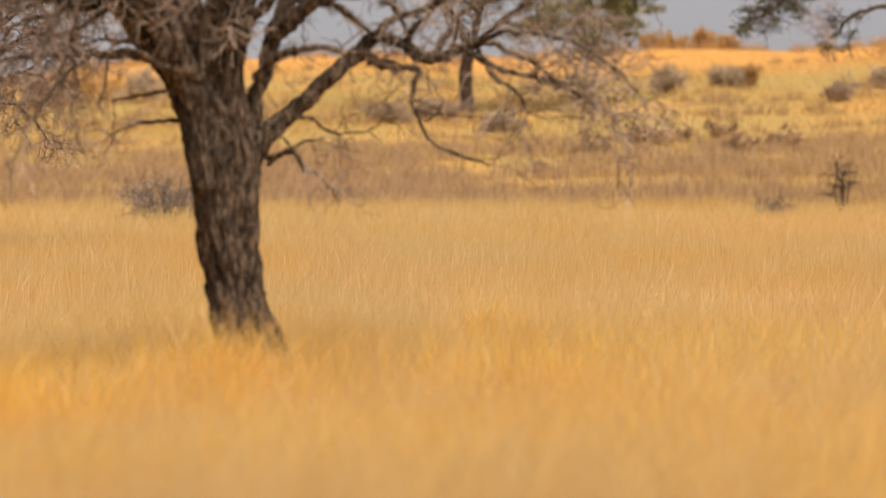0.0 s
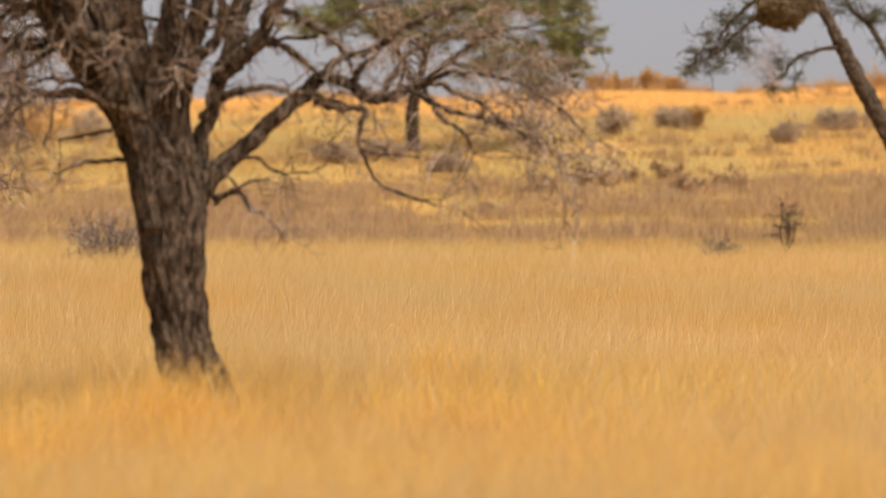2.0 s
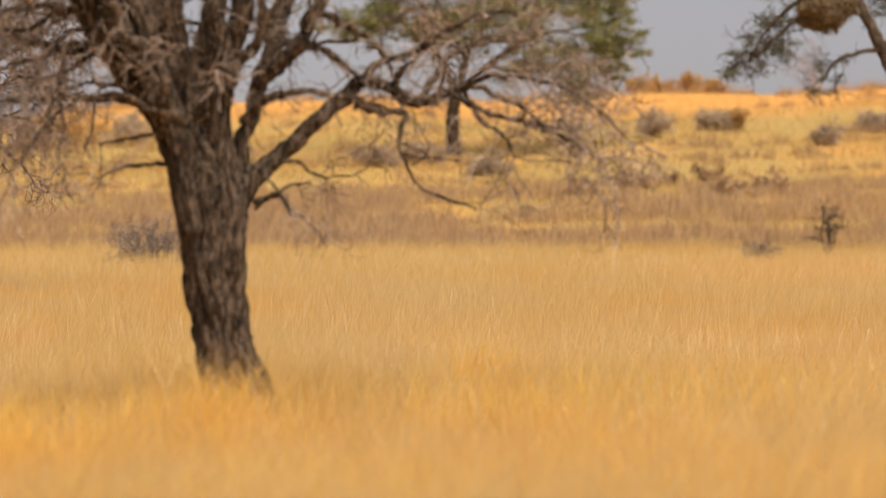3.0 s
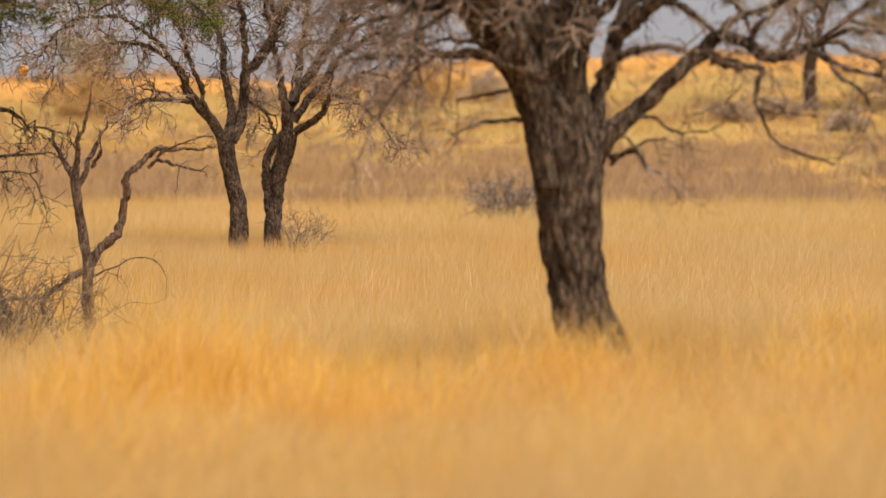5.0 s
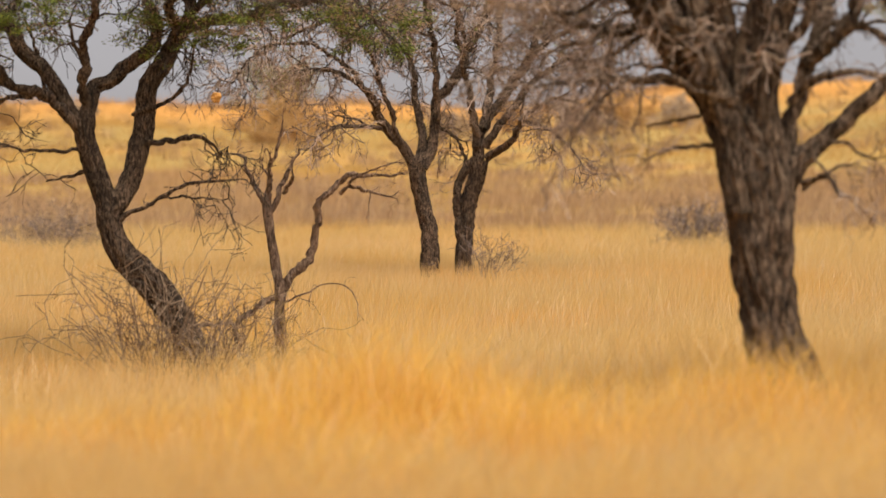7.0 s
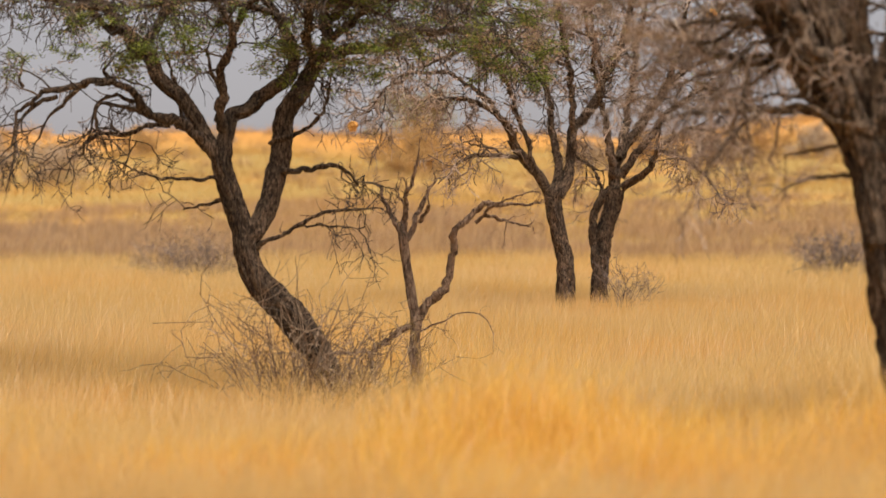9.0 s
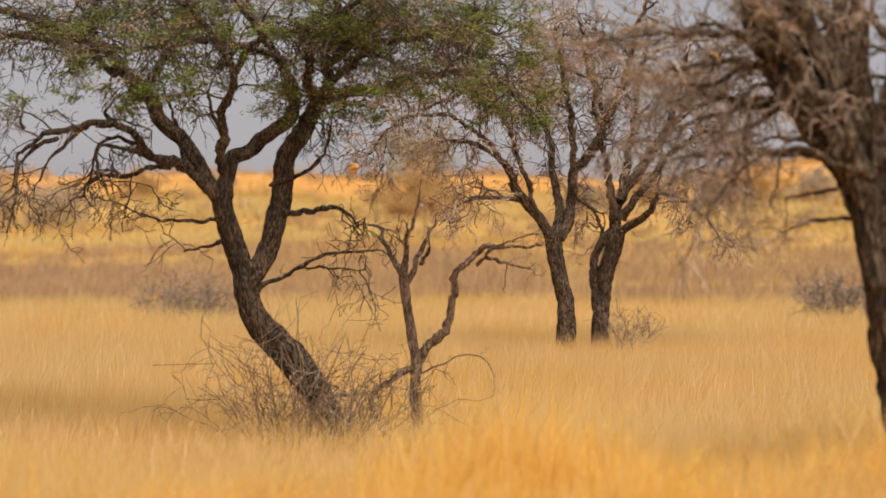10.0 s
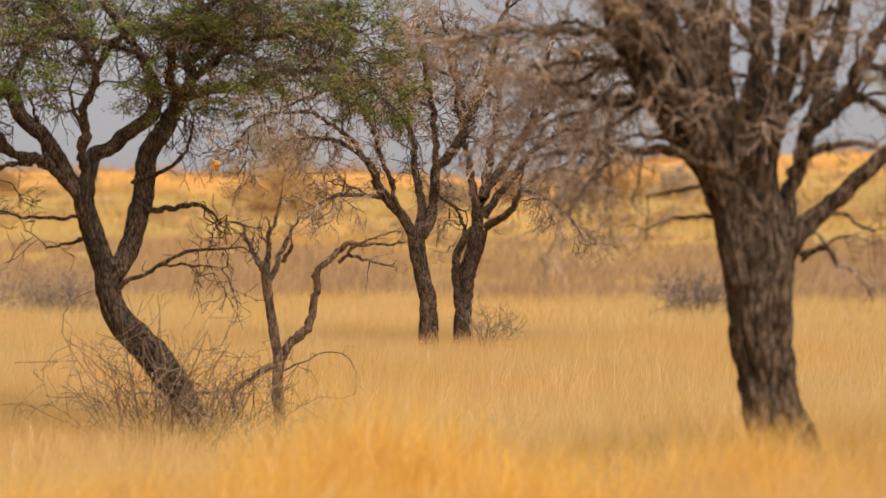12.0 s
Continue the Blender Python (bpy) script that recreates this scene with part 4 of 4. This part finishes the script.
limb(twin_a, 0.8, 0.3, (-0.10, 0.00, 2.09, 0.110), (0.08, 0.10, 2.44, 0.100), (0.15, 0.20, 2.89, 0.090), (0.18, 0.30, 3.30, 0.091), (0.38, 0.40, 3.55, 0.091), (0.58, 0.50, 3.86, 0.091), (0.72, 0.60, 4.19, 0.081), (0.95, 0.70, 4.62, 0.071), (1.15, 0.80, 5.13, 0.061), (1.28, 0.90, 5.75, 0.051), (1.43, 1.00, 6.37, 0.031))
limb(twin_a, 0.8, 0.3, (0.16, 0.00, 2.94, 0.060), (0.12, -0.23, 3.68, 0.060), (0.09, -0.45, 4.47, 0.050), (-0.04, -0.68, 5.16, 0.040), (-0.19, -0.90, 5.84, 0.030))
limb(twin_a, 1, 0.3, (-0.68, -0.20, 2.68, 0.060), (-1.07, -0.57, 2.78, 0.040), (-1.56, -0.93, 2.82, 0.030), (-1.95, -1.30, 2.62, 0.020))
limb(twin_a, 1, 0.3, (-1.03, -0.30, 3.28, 0.050), (-1.49, 0.03, 3.99, 0.040), (-2.20, 0.35, 4.30, 0.035), (-3.02, 0.68, 4.16, 0.025), (-3.55, 1.00, 3.61, 0.015))
limb(twin_a, 1, 0.3, (-0.39, 0.20, 4.10, 0.040), (-0.99, 0.27, 4.70, 0.035), (-1.70, 0.33, 4.80, 0.030), (-2.61, 0.40, 4.40, 0.020))
limb(twin_a, 1, 0.3, (-0.46, -0.20, 2.43, 0.050), (-0.78, -0.53, 3.28, 0.045), (-1.17, -0.87, 4.26, 0.040), (-1.56, -1.20, 4.93, 0.030))
limb(twin_a, 1, 0.3, (0.72, 0.30, 4.18, 0.050), (0.51, 0.07, 4.80, 0.040), (0.41, -0.17, 5.39, 0.030), (0.21, -0.40, 5.97, 0.025))
boughs(twin_a, 1.0, 1.1, 0.026, 0.05, 0.32, 0.035)
crown(twin_a, 4.0, (0.75, 0.42, 0.20), (5, 4), (-0.05, -0.15, -0.15), TWIG, [("foliage", LEAF, 6000, 0.018, 0.06, "few green leaves", 4.0, 4.0), ("dry_foliage", DRYLEAF, 12000, 0.016, 0.05, "dry pinkish-brown leaves", 2.6, 6.0)], 0.0064)
spurs(twin_a, 3, 0.4, TWIG_DARK, 0.0095)

twin_b = Tree("acacia_tree", -2.73, 64.54, 2.43, "slender acacia with a split trunk and bare grey twigs", BARK_DARK, 28)
limb(twin_b, 0, 0.3, (0.03, 0.00, -0.14, 0.192), (-0.02, 0.00, 0.44, 0.152), (0.02, 0.00, 0.97, 0.152), (0.08, 0.00, 1.48, 0.152), (0.20, 0.00, 1.89, 0.152), (0.26, 0.00, 2.24, 0.162))
limb(twin_b, 0, 0.3, (-0.05, 0.00, 0.62, 0.081), (-0.12, 0.00, 1.13, 0.091), (-0.12, 0.00, 1.68, 0.071), (0.02, 0.00, 2.04, 0.081), (0.18, 0.00, 2.24, 0.081))
limb(twin_b, 0.8, 0.3, (0.25, 0.00, 2.21, 0.111), (0.22, 0.09, 2.59, 0.101), (0.32, 0.17, 2.80, 0.101), (0.57, 0.26, 3.21, 0.102), (0.83, 0.35, 3.62, 0.092), (1.07, 0.44, 3.97, 0.081), (1.28, 0.52, 4.44, 0.061), (1.44, 0.61, 5.05, 0.051), (1.63, 0.70, 5.77, 0.031))
limb(twin_b, 0.8, 0.3, (0.22, 0.00, 2.44, 0.071), (0.15, -0.20, 3.00, 0.071), (0.10, -0.40, 3.49, 0.060), (-0.01, -0.60, 4.19, 0.050), (-0.13, -0.80, 4.88, 0.040), (-0.31, -1.00, 5.47, 0.030))
limb(twin_b, 0.8, 0.3, (0.32, 0.00, 2.78, 0.071), (0.42, 0.28, 3.41, 0.071), (0.46, 0.55, 3.93, 0.061), (0.63, 0.83, 4.86, 0.051), (0.81, 1.10, 5.59, 0.031))
limb(twin_b, 1, 0.3, (0.38, 0.00, 2.24, 0.081), (0.65, -0.18, 2.39, 0.071), (0.85, -0.37, 2.59, 0.060), (1.02, -0.55, 2.94, 0.050), (1.28, -0.73, 3.14, 0.040), (1.64, -0.92, 3.29, 0.030), (2.08, -1.10, 3.18, 0.020))
limb(twin_b, 1, 0.3, (0.35, 0.00, 2.44, 0.081), (0.70, -0.08, 2.90, 0.071), (1.11, -0.16, 3.40, 0.061), (1.51, -0.24, 3.75, 0.050), (2.01, -0.32, 3.95, 0.035), (2.61, -0.40, 3.80, 0.020))
limb(twin_b, 1, 0.3, (1.07, 0.30, 3.97, 0.051), (1.61, 0.03, 4.42, 0.040), (2.21, -0.23, 4.61, 0.030), (2.80, -0.50, 4.40, 0.020))
limb(twin_b, 1, 0.3, (0.83, 0.30, 3.61, 0.051), (1.32, 0.63, 4.34, 0.041), (1.94, 0.97, 5.17, 0.031), (2.36, 1.30, 5.71, 0.021))
limb(twin_b, 1, 0.3, (1.02, -0.30, 2.95, 0.040), (1.40, -0.67, 2.79, 0.030), (1.79, -1.03, 2.49, 0.020), (2.08, -1.40, 2.09, 0.015))
limb(twin_b, 1, 0.3, (-0.10, 0.00, 1.73, 0.040), (-0.08, 0.27, 2.19, 0.036), (-0.21, 0.53, 2.60, 0.031), (-0.46, 0.80, 2.86, 0.020))
boughs(twin_b, 1.0, 1.1, 0.026, 0.05, 0.32, 0.035)
crown(twin_b, 4.0, (0.75, 0.42, 0.20), (5, 4), (-0.05, -0.15, -0.15), TWIG, [("foliage", LEAF, 5000, 0.018, 0.06, "few green leaves", 4.0, 1.0), ("dry_foliage", DRYLEAF, 16000, 0.016, 0.05, "dry pinkish-brown leaves", 2.6, 2.0)], 0.0064)
spurs(twin_b, 3, 0.4, TWIG_DARK, 0.0095)

nesty = Tree("acacia_tree", 27.84, 106.42, -14.66, "acacia with thin drooping branches carrying a nest", BARK_DARK, 20)
limb(nesty, 0, 0.3, (0.00, 0.00, -0.25, 0.500), (-0.22, 0.00, 0.35, 0.400), (-0.94, 0.00, 1.48, 0.344), (-2.00, 0.00, 3.52, 0.292), (-2.96, 0.00, 5.24, 0.258), (-3.54, 0.00, 6.40, 0.224))
limb(nesty, 0.5, 0.3, (-3.54, 0.00, 6.34, 0.206), (-4.00, 0.20, 7.30, 0.172), (-4.48, 0.40, 8.16, 0.138), (-5.32, 0.60, 9.22, 0.086))
limb(nesty, 0.8, 0.3, (-4.00, 0.20, 7.30, 0.104), (-4.86, -0.14, 7.36, 0.086), (-5.86, -0.50, 7.10, 0.068), (-6.68, -0.84, 6.50, 0.052), (-7.60, -1.20, 5.76, 0.026))
limb(nesty, 0.8, 0.3, (-4.44, 0.20, 8.08, 0.104), (-5.48, 0.46, 8.00, 0.086), (-6.36, 0.70, 7.50, 0.070), (-7.06, 0.94, 6.82, 0.052), (-7.50, 1.20, 6.14, 0.026))
limb(nesty, 0.6, 0.3, (-3.44, 0.00, 6.22, 0.086), (-4.08, -0.34, 6.12, 0.068), (-4.74, -0.66, 5.82, 0.052), (-5.24, -1.00, 5.20, 0.026))
limb(nesty, 1, 0.3, (-2.00, 0.00, 3.52, 0.206), (-1.64, 0.54, 5.24, 0.174), (-1.40, 1.06, 7.16, 0.140), (-1.74, 1.60, 8.90, 0.104))
limb(nesty, 1, 0.3, (-1.70, 0.00, 5.22, 0.104), (-2.58, 0.54, 6.80, 0.086), (-3.28, 1.06, 7.50, 0.070), (-3.64, 1.60, 8.58, 0.052))
crown(nesty, 4.0, (0.9, 0.56, 0.30), (5, 5), (0.0, 0.0, 0.0), TWIG_DARK, [("foliage", DULLLEAF, 14000, 0.04, 0.1, "thin dull green leaves", 4.6, 2.0)], 0.008)
spurs(nesty, 3, 0.6, TWIG_DARK, 0.008)

far = Tree("acacia_tree", 20.64, 193.90, -6.08, "broad olive-green acacia on the dune slope", BARK_DARK, 16)
limb(far, 0, 0.3, (-0.01, 0.00, -0.95, 0.458), (-0.01, 0.00, 0.72, 0.366), (-0.04, 0.00, 2.10, 0.366), (0.14, 0.00, 3.32, 0.336))
limb(far, 1, 0.3, (0.08, 0.00, 3.17, 0.244), (-0.54, -0.50, 4.82, 0.183), (-1.75, -1.00, 6.32, 0.152), (-2.96, -1.50, 7.20, 0.121), (-4.77, -2.00, 7.18, 0.091))
limb(far, 1, 0.3, (0.14, 0.00, 3.17, 0.244), (0.68, 0.67, 5.17, 0.215), (1.30, 1.33, 7.04, 0.184), (1.61, 2.00, 9.23, 0.123))
limb(far, 1, 0.3, (0.20, 0.00, 3.32, 0.214), (1.90, -0.50, 4.83, 0.183), (3.71, -1.00, 6.03, 0.152), (5.52, -1.50, 6.62, 0.091), (7.01, -2.00, 6.29, 0.060))
limb(far, 1, 0.3, (1.90, 0.00, 4.85, 0.153), (3.75, 0.67, 4.57, 0.123), (5.91, 1.33, 4.90, 0.092), (8.09, 2.00, 5.24, 0.062))
limb(far, 1, 0.3, (1.29, 0.00, 6.98, 0.153), (3.13, 1.00, 8.26, 0.123), (5.30, 2.00, 9.24, 0.093), (7.50, 3.00, 8.37, 0.062))
limb(far, 1, 0.3, (0.68, 0.00, 5.15, 0.153), (-0.54, -1.50, 7.51, 0.121), (-1.14, -3.00, 9.54, 0.090))
limb(far, 1, 0.3, (5.56, 0.00, 6.68, 0.092), (7.39, 0.00, 6.99, 0.076), (8.92, 0.00, 7.30, 0.061))
crown(far, 2.2, (2.2, 1.2, 0.6), (6, 5), (0.05, 0.0, -0.1), TWIG_BROWN, [("foliage", FARLEAF, 90000, 0.09, 0.2, "dull olive leaves", 2.0, 2.0)], 0.012)


# ---- nests ----
def nest(name, at, size, squash, mat, label, straws, drip):
    """A lump of woven straw: a rough core and many straws lying on it."""
    root = new(name)
    root.matrix_world = pose(*at)
    tagged(root, label, "bird nest")
    bm = bmesh.new()
    bmesh.ops.create_icosphere(bm, subdivisions=4, radius=1)
    for v in bm.verts:
        c = v.co.copy()
        k = 1 + 0.55 * noise.noise(c * 1.5 + Vector(at)) + 0.2 * noise.noise(c * 4)
        low = 1 + drip * max(0.0, -c.z) * (0.5 + noise.noise((c.x * 3, c.y * 3, 4.0)))
        v.co = Vector((c.x * size * k, c.y * size * 0.8 * k, c.z * size * squash * k * low))
    me = bpy.data.meshes.new("core")
    bm.to_mesh(me)
    pts = np.array([v.co[:] for v in bm.verts])
    bm.free()
    me.materials.append(mat)
    ob = new("core", me)
    ob.parent = root
    Q = pts[rng.integers(0, len(pts), straws)]
    d = unit(np.cross(unit(Q), rng.normal(size=(straws, 3))) + unit(Q) * 0.25)
    L = size * rng.uniform(0.08, 0.26, (straws, 1))
    P = np.stack([Q - d * L, Q + unit(Q) * size * 0.02, Q + d * L], 1)
    v, f = tubes(P, np.full((straws, 3), size * 0.012), 3)
    part_of("straw", v, f, mat, root, kind="stuff")
    return root


def bearing(az, d, el):
    """The place at a bearing (radians, clockwise from +y), a distance and an angle above the eye."""
    return (d * math.sin(az), d * math.cos(az), EYE + d * math.tan(el))


nest("weaver_colony_nest", bearing(0.2082, 109.2, 0.0502), 0.78, 0.62, NEST, "large brown straw colony nest hanging in an acacia", 2600, 0.7)
nest("weaver_nest", bearing(-0.1108, 62.5, 0.0210), 0.085, 1.0, BALL, "small round orange straw nest at a twig's end", 250, 0)
nest("weaver_nest", bearing(-0.0116, 63.5, 0.0518), 0.08, 1.0, BALL, "small round orange straw nest in a bare crown", 250, 0)


# ---- bushes ----
def bush(name, az, d, wide, high, stems, leaf_mat, leaves, label, twig_mat=None, rmin=0.004, leaf=0.03, group="", split=False):
    x, y = d * math.sin(az), d * math.cos(az)
    root = new(name)
    root.matrix_world = pose(x, y, float(ground_z(x, y)), 0, 0, math.degrees(-az))
    tagged(root, label, "bush", group)
    a = rng.random(stems) * 2 * np.pi
    out = np.sqrt(rng.random(stems))
    start = np.stack([np.cos(a) * out * wide * 0.2, np.sin(a) * out * wide * 0.2, 0 * a - 0.05], -1)
    d0 = unit(np.stack([np.cos(a) * out * wide * 0.5, np.sin(a) * out * wide * 0.5, high * rng.uniform(0.7, 1, stems)], -1))
    step = high * rng.uniform(0.7, 1.1, stems) / 5
    pts, dd = [start], d0
    for _ in range(5):
        dd = unit(dd + rng.normal(size=(stems, 3)) * 0.16)
        pts.append(pts[-1] + dd * step[:, None])
    P1 = np.stack(pts, 1)
    R1 = rmin * 2.2 * np.linspace(1, 0.4, 6)[None].repeat(stems, 0)
    P2, R2 = sprout(P1, R1, 3 if split else 5, high * 0.45, 0.8, 0.1, 0.35, 4, 0.2, 0.7)
    P3, R3 = sprout(P2, np.maximum(R2, rmin), 2 if split else 4, high * 0.22, 0.7, 0.0, 0.4, 3, 0.2, 0.7)
    vs, fs, o = [], [], 0
    if split:
        for p, r in zip(P1, R1):
            part_of("stem", *tubes(p[None], r[None], 5), twig_mat or GREY_TWIG, root)
    for p, r, s in ((P1[:1] if split else P1, R1[:1] if split else R1, 4), (P2, np.maximum(R2, rmin), 3), (P3, np.maximum(R3, rmin * 0.7), 3)):
        v, f = tubes(p, r, s)
        vs.append(v)
        fs.append(f + o)
        o += len(v)
    part_of("twig_tangle" if split else "stem_tangle", np.concatenate(vs), np.concatenate(fs), twig_mat or GREY_TWIG, root, kind="stuff")
    if leaves:
        Q = P3.reshape(-1, 3)
        v, f = leaves_at(Q[rng.integers(0, len(Q), leaves)], leaf, high * 0.05)
        part_of("foliage", v, f, leaf_mat, root, kind="stuff")
    return root


GREY = "bare grey twiggy bush standing in dry grass"
bush("bush", 0.0235, 92, 2.0, 1.25, 40, BUSH, 0, GREY, rmin=0.007)
bush("bush", 0.2098, 108, 0.3, 1.5, 6, BUSH, 0, "dark bare shrub with few upright stems", TWIG_DARK, rmin=0.011)
bush("bush", 0.1917, 100, 1.0, 0.62, 26, BUSH, 0, "low dry twiggy bush in the grass", rmin=0.005)
bush("bush", -0.1516, 92, 2.2, 1.2, 40, SCRUB, 1500, "grey dry bush with straw-coloured tips", rmin=0.005)
bush("bush", -0.162, 94, 1.8, 1.0, 30, SCRUB, 900, "grey dry bush with straw-coloured tips", rmin=0.005)
bush("bush", -0.0372, 63.2, 0.8, 0.85, 14, BUSH, 0, "thin bare twigs sprouting beside a trunk", rmin=0.004)
bush("bare_bush", 0.2075, 284, 2.2, 4.6, 6, BUSH, 0, "tall thin bare shrub behind the dune crest", TWIG, rmin=0.02)
for az, d, wide, high, stems in ((-0.1200, 39.2, 1.7, 1.3, 32), (-0.1300, 39.6, 1.9, 1.2, 26), (-0.1060, 40.4, 1.8, 1.2, 26), (-0.1325, 39.3, 0.9, 1.75, 13)):
    bush("dead_brush", az, d, wide, high, stems, BUSH, 0, "tangle of bare dry twigs round a leaning trunk", TWIG_TAN, rmin=0.0042, group="dry brush round the leaning tree", split=True)
def dune_bush(az, d, wide, high, mat, label):
    bush("dune_bush", az, d, wide * 0.85, high * 0.85, 15, mat, 2400, label, SCRUB, rmin=0.010, leaf=0.09, group="bushes on the dune slope")


for row in ((0.1776, 212, 2.2, 1.5), (0.1612, 202, 2.6, 1.7), (0.2200, 212, 4.6, 1.5), (0.2290, 210, 4.0, 1.4), (0.2095, 190, 1.3, 1.1), (-0.2040, 192, 4.8, 3.1),
        (-0.1915, 194, 4.4, 2.8), (-0.148, 222, 2.5, 1.5), (-0.045, 206, 4.0, 2.2), (-0.012, 204, 3.6, 2.3), (0.018, 200, 3.0, 2.0), (0.098, 178, 2.6, 1.3), (0.085, 172, 2.4, 1.2),
        (0.117, 168, 2.2, 1.2)):
    dune_bush(*row, BUSH, "dense grey bush on the dune slope")
for row in ((0.1835, 213, 1.4, 1.4), (-0.1700, 226, 3.0, 1.8), (-0.03, 214, 3.6, 2.2), (0.004, 208, 4.0, 2.4), (-0.212, 232, 3.5, 2.0), (0.157, 266, 2.6, 1.4),
        (0.163, 268, 2.2, 1.2), (0.170, 266, 2.6, 1.5), (0.178, 268, 2.0, 1.3), (0.236, 266, 4.0, 1.6)):
    dune_bush(*row, RUST, "dense rusty bush on the dune slope")
for row in ((0.1526, 157, 2.0, 0.9), (0.1579, 154, 2.2, 0.9), (0.1634, 159, 2.1, 0.8), (0.1764, 163, 1.8, 0.9), (0.1816, 149, 2.1, 0.8), (0.1935, 153, 1.8, 0.9), (0.1411, 148, 1.8, 0.8)):
    dune_bush(*row, SCRUB, "dense brown bush on the dune slope")

bush("dune_bush", -0.0925, 206, 4.4, 2.5, 30, RUST, 6000, "large domed tan bush on the dune slope", SCRUB, rmin=0.010, leaf=0.09, group="bushes on the dune slope")
bush("dune_bush", -0.0925, 203.5, 4.6, 1.4, 26, RUST, 4000, "low spreading tan bush on the dune slope", SCRUB, rmin=0.010, leaf=0.09, group="bushes on the dune slope")
bush("dune_bush", -0.0935, 262, 5.0, 3.4, 24, FARLEAF, 5000, "dull olive bush below the dune crest", SCRUB, rmin=0.012, leaf=0.10, group="bushes on the dune slope")


# ---- scrub: low shrubs in bands, past counting ----
def scrub(name, count, bands, mat, label, leaf, per):
    cx, cy, cr, ch = [], [], [], []
    for d0, d1, share, high in bands:
        m = int(count * share)
        d, az = rng.uniform(d0, d1, m), rng.uniform(-0.28, 0.28, m)
        keep = patchy(d * np.sin(az), d * np.cos(az) * 1.6, 4.2, d0) > 0.45
        d, az = d[keep], az[keep]
        cx.append(d * np.sin(az)), cy.append(d * np.cos(az))
        ch.append(high * rng.uniform(0.5, 1.2, len(d)))
    cx, cy, ch = map(np.concatenate, (cx, cy, ch))
    m = len(cx)
    who = np.repeat(np.arange(m), per)
    a, o = rng.random(m * per) * 2 * np.pi, np.sqrt(rng.random(m * per))
    x, y = cx[who] + np.cos(a) * o * ch[who] * 0.8, cy[who] + np.sin(a) * o * ch[who] * 0.8
    h = ch[who] * (1.05 - 0.6 * o ** 2) * rng.uniform(0.5, 1.1, m * per)
    return stuff(name, blades(x, y, h, leaf * rng.uniform(0.5, 1.5, m * per), rng.uniform(0.1, 0.6, m * per), True), mat, label, "scrub")


scrub("low_scrub", 6600, ((116, 146, 0.75, 0.95), (146, 162, 0.25, 0.7)), SCRUB, "belt of low grey-brown dry shrubs below the dune", 0.035, 44)
scrub("slope_scrub", 1100, ((170, 205, 0.5, 0.9), (205, 262, 0.3, 0.9), (262, 276, 0.35, 1.0)), SLOPE_SCRUB, "scattered brown shrubs over the dune slope", 0.06, 44)
scrub("crest_scrub", 130, ((258, 276, 1.0, 1.3),), RUST, "rusty shrubs along the dune crest", 0.05, 44)
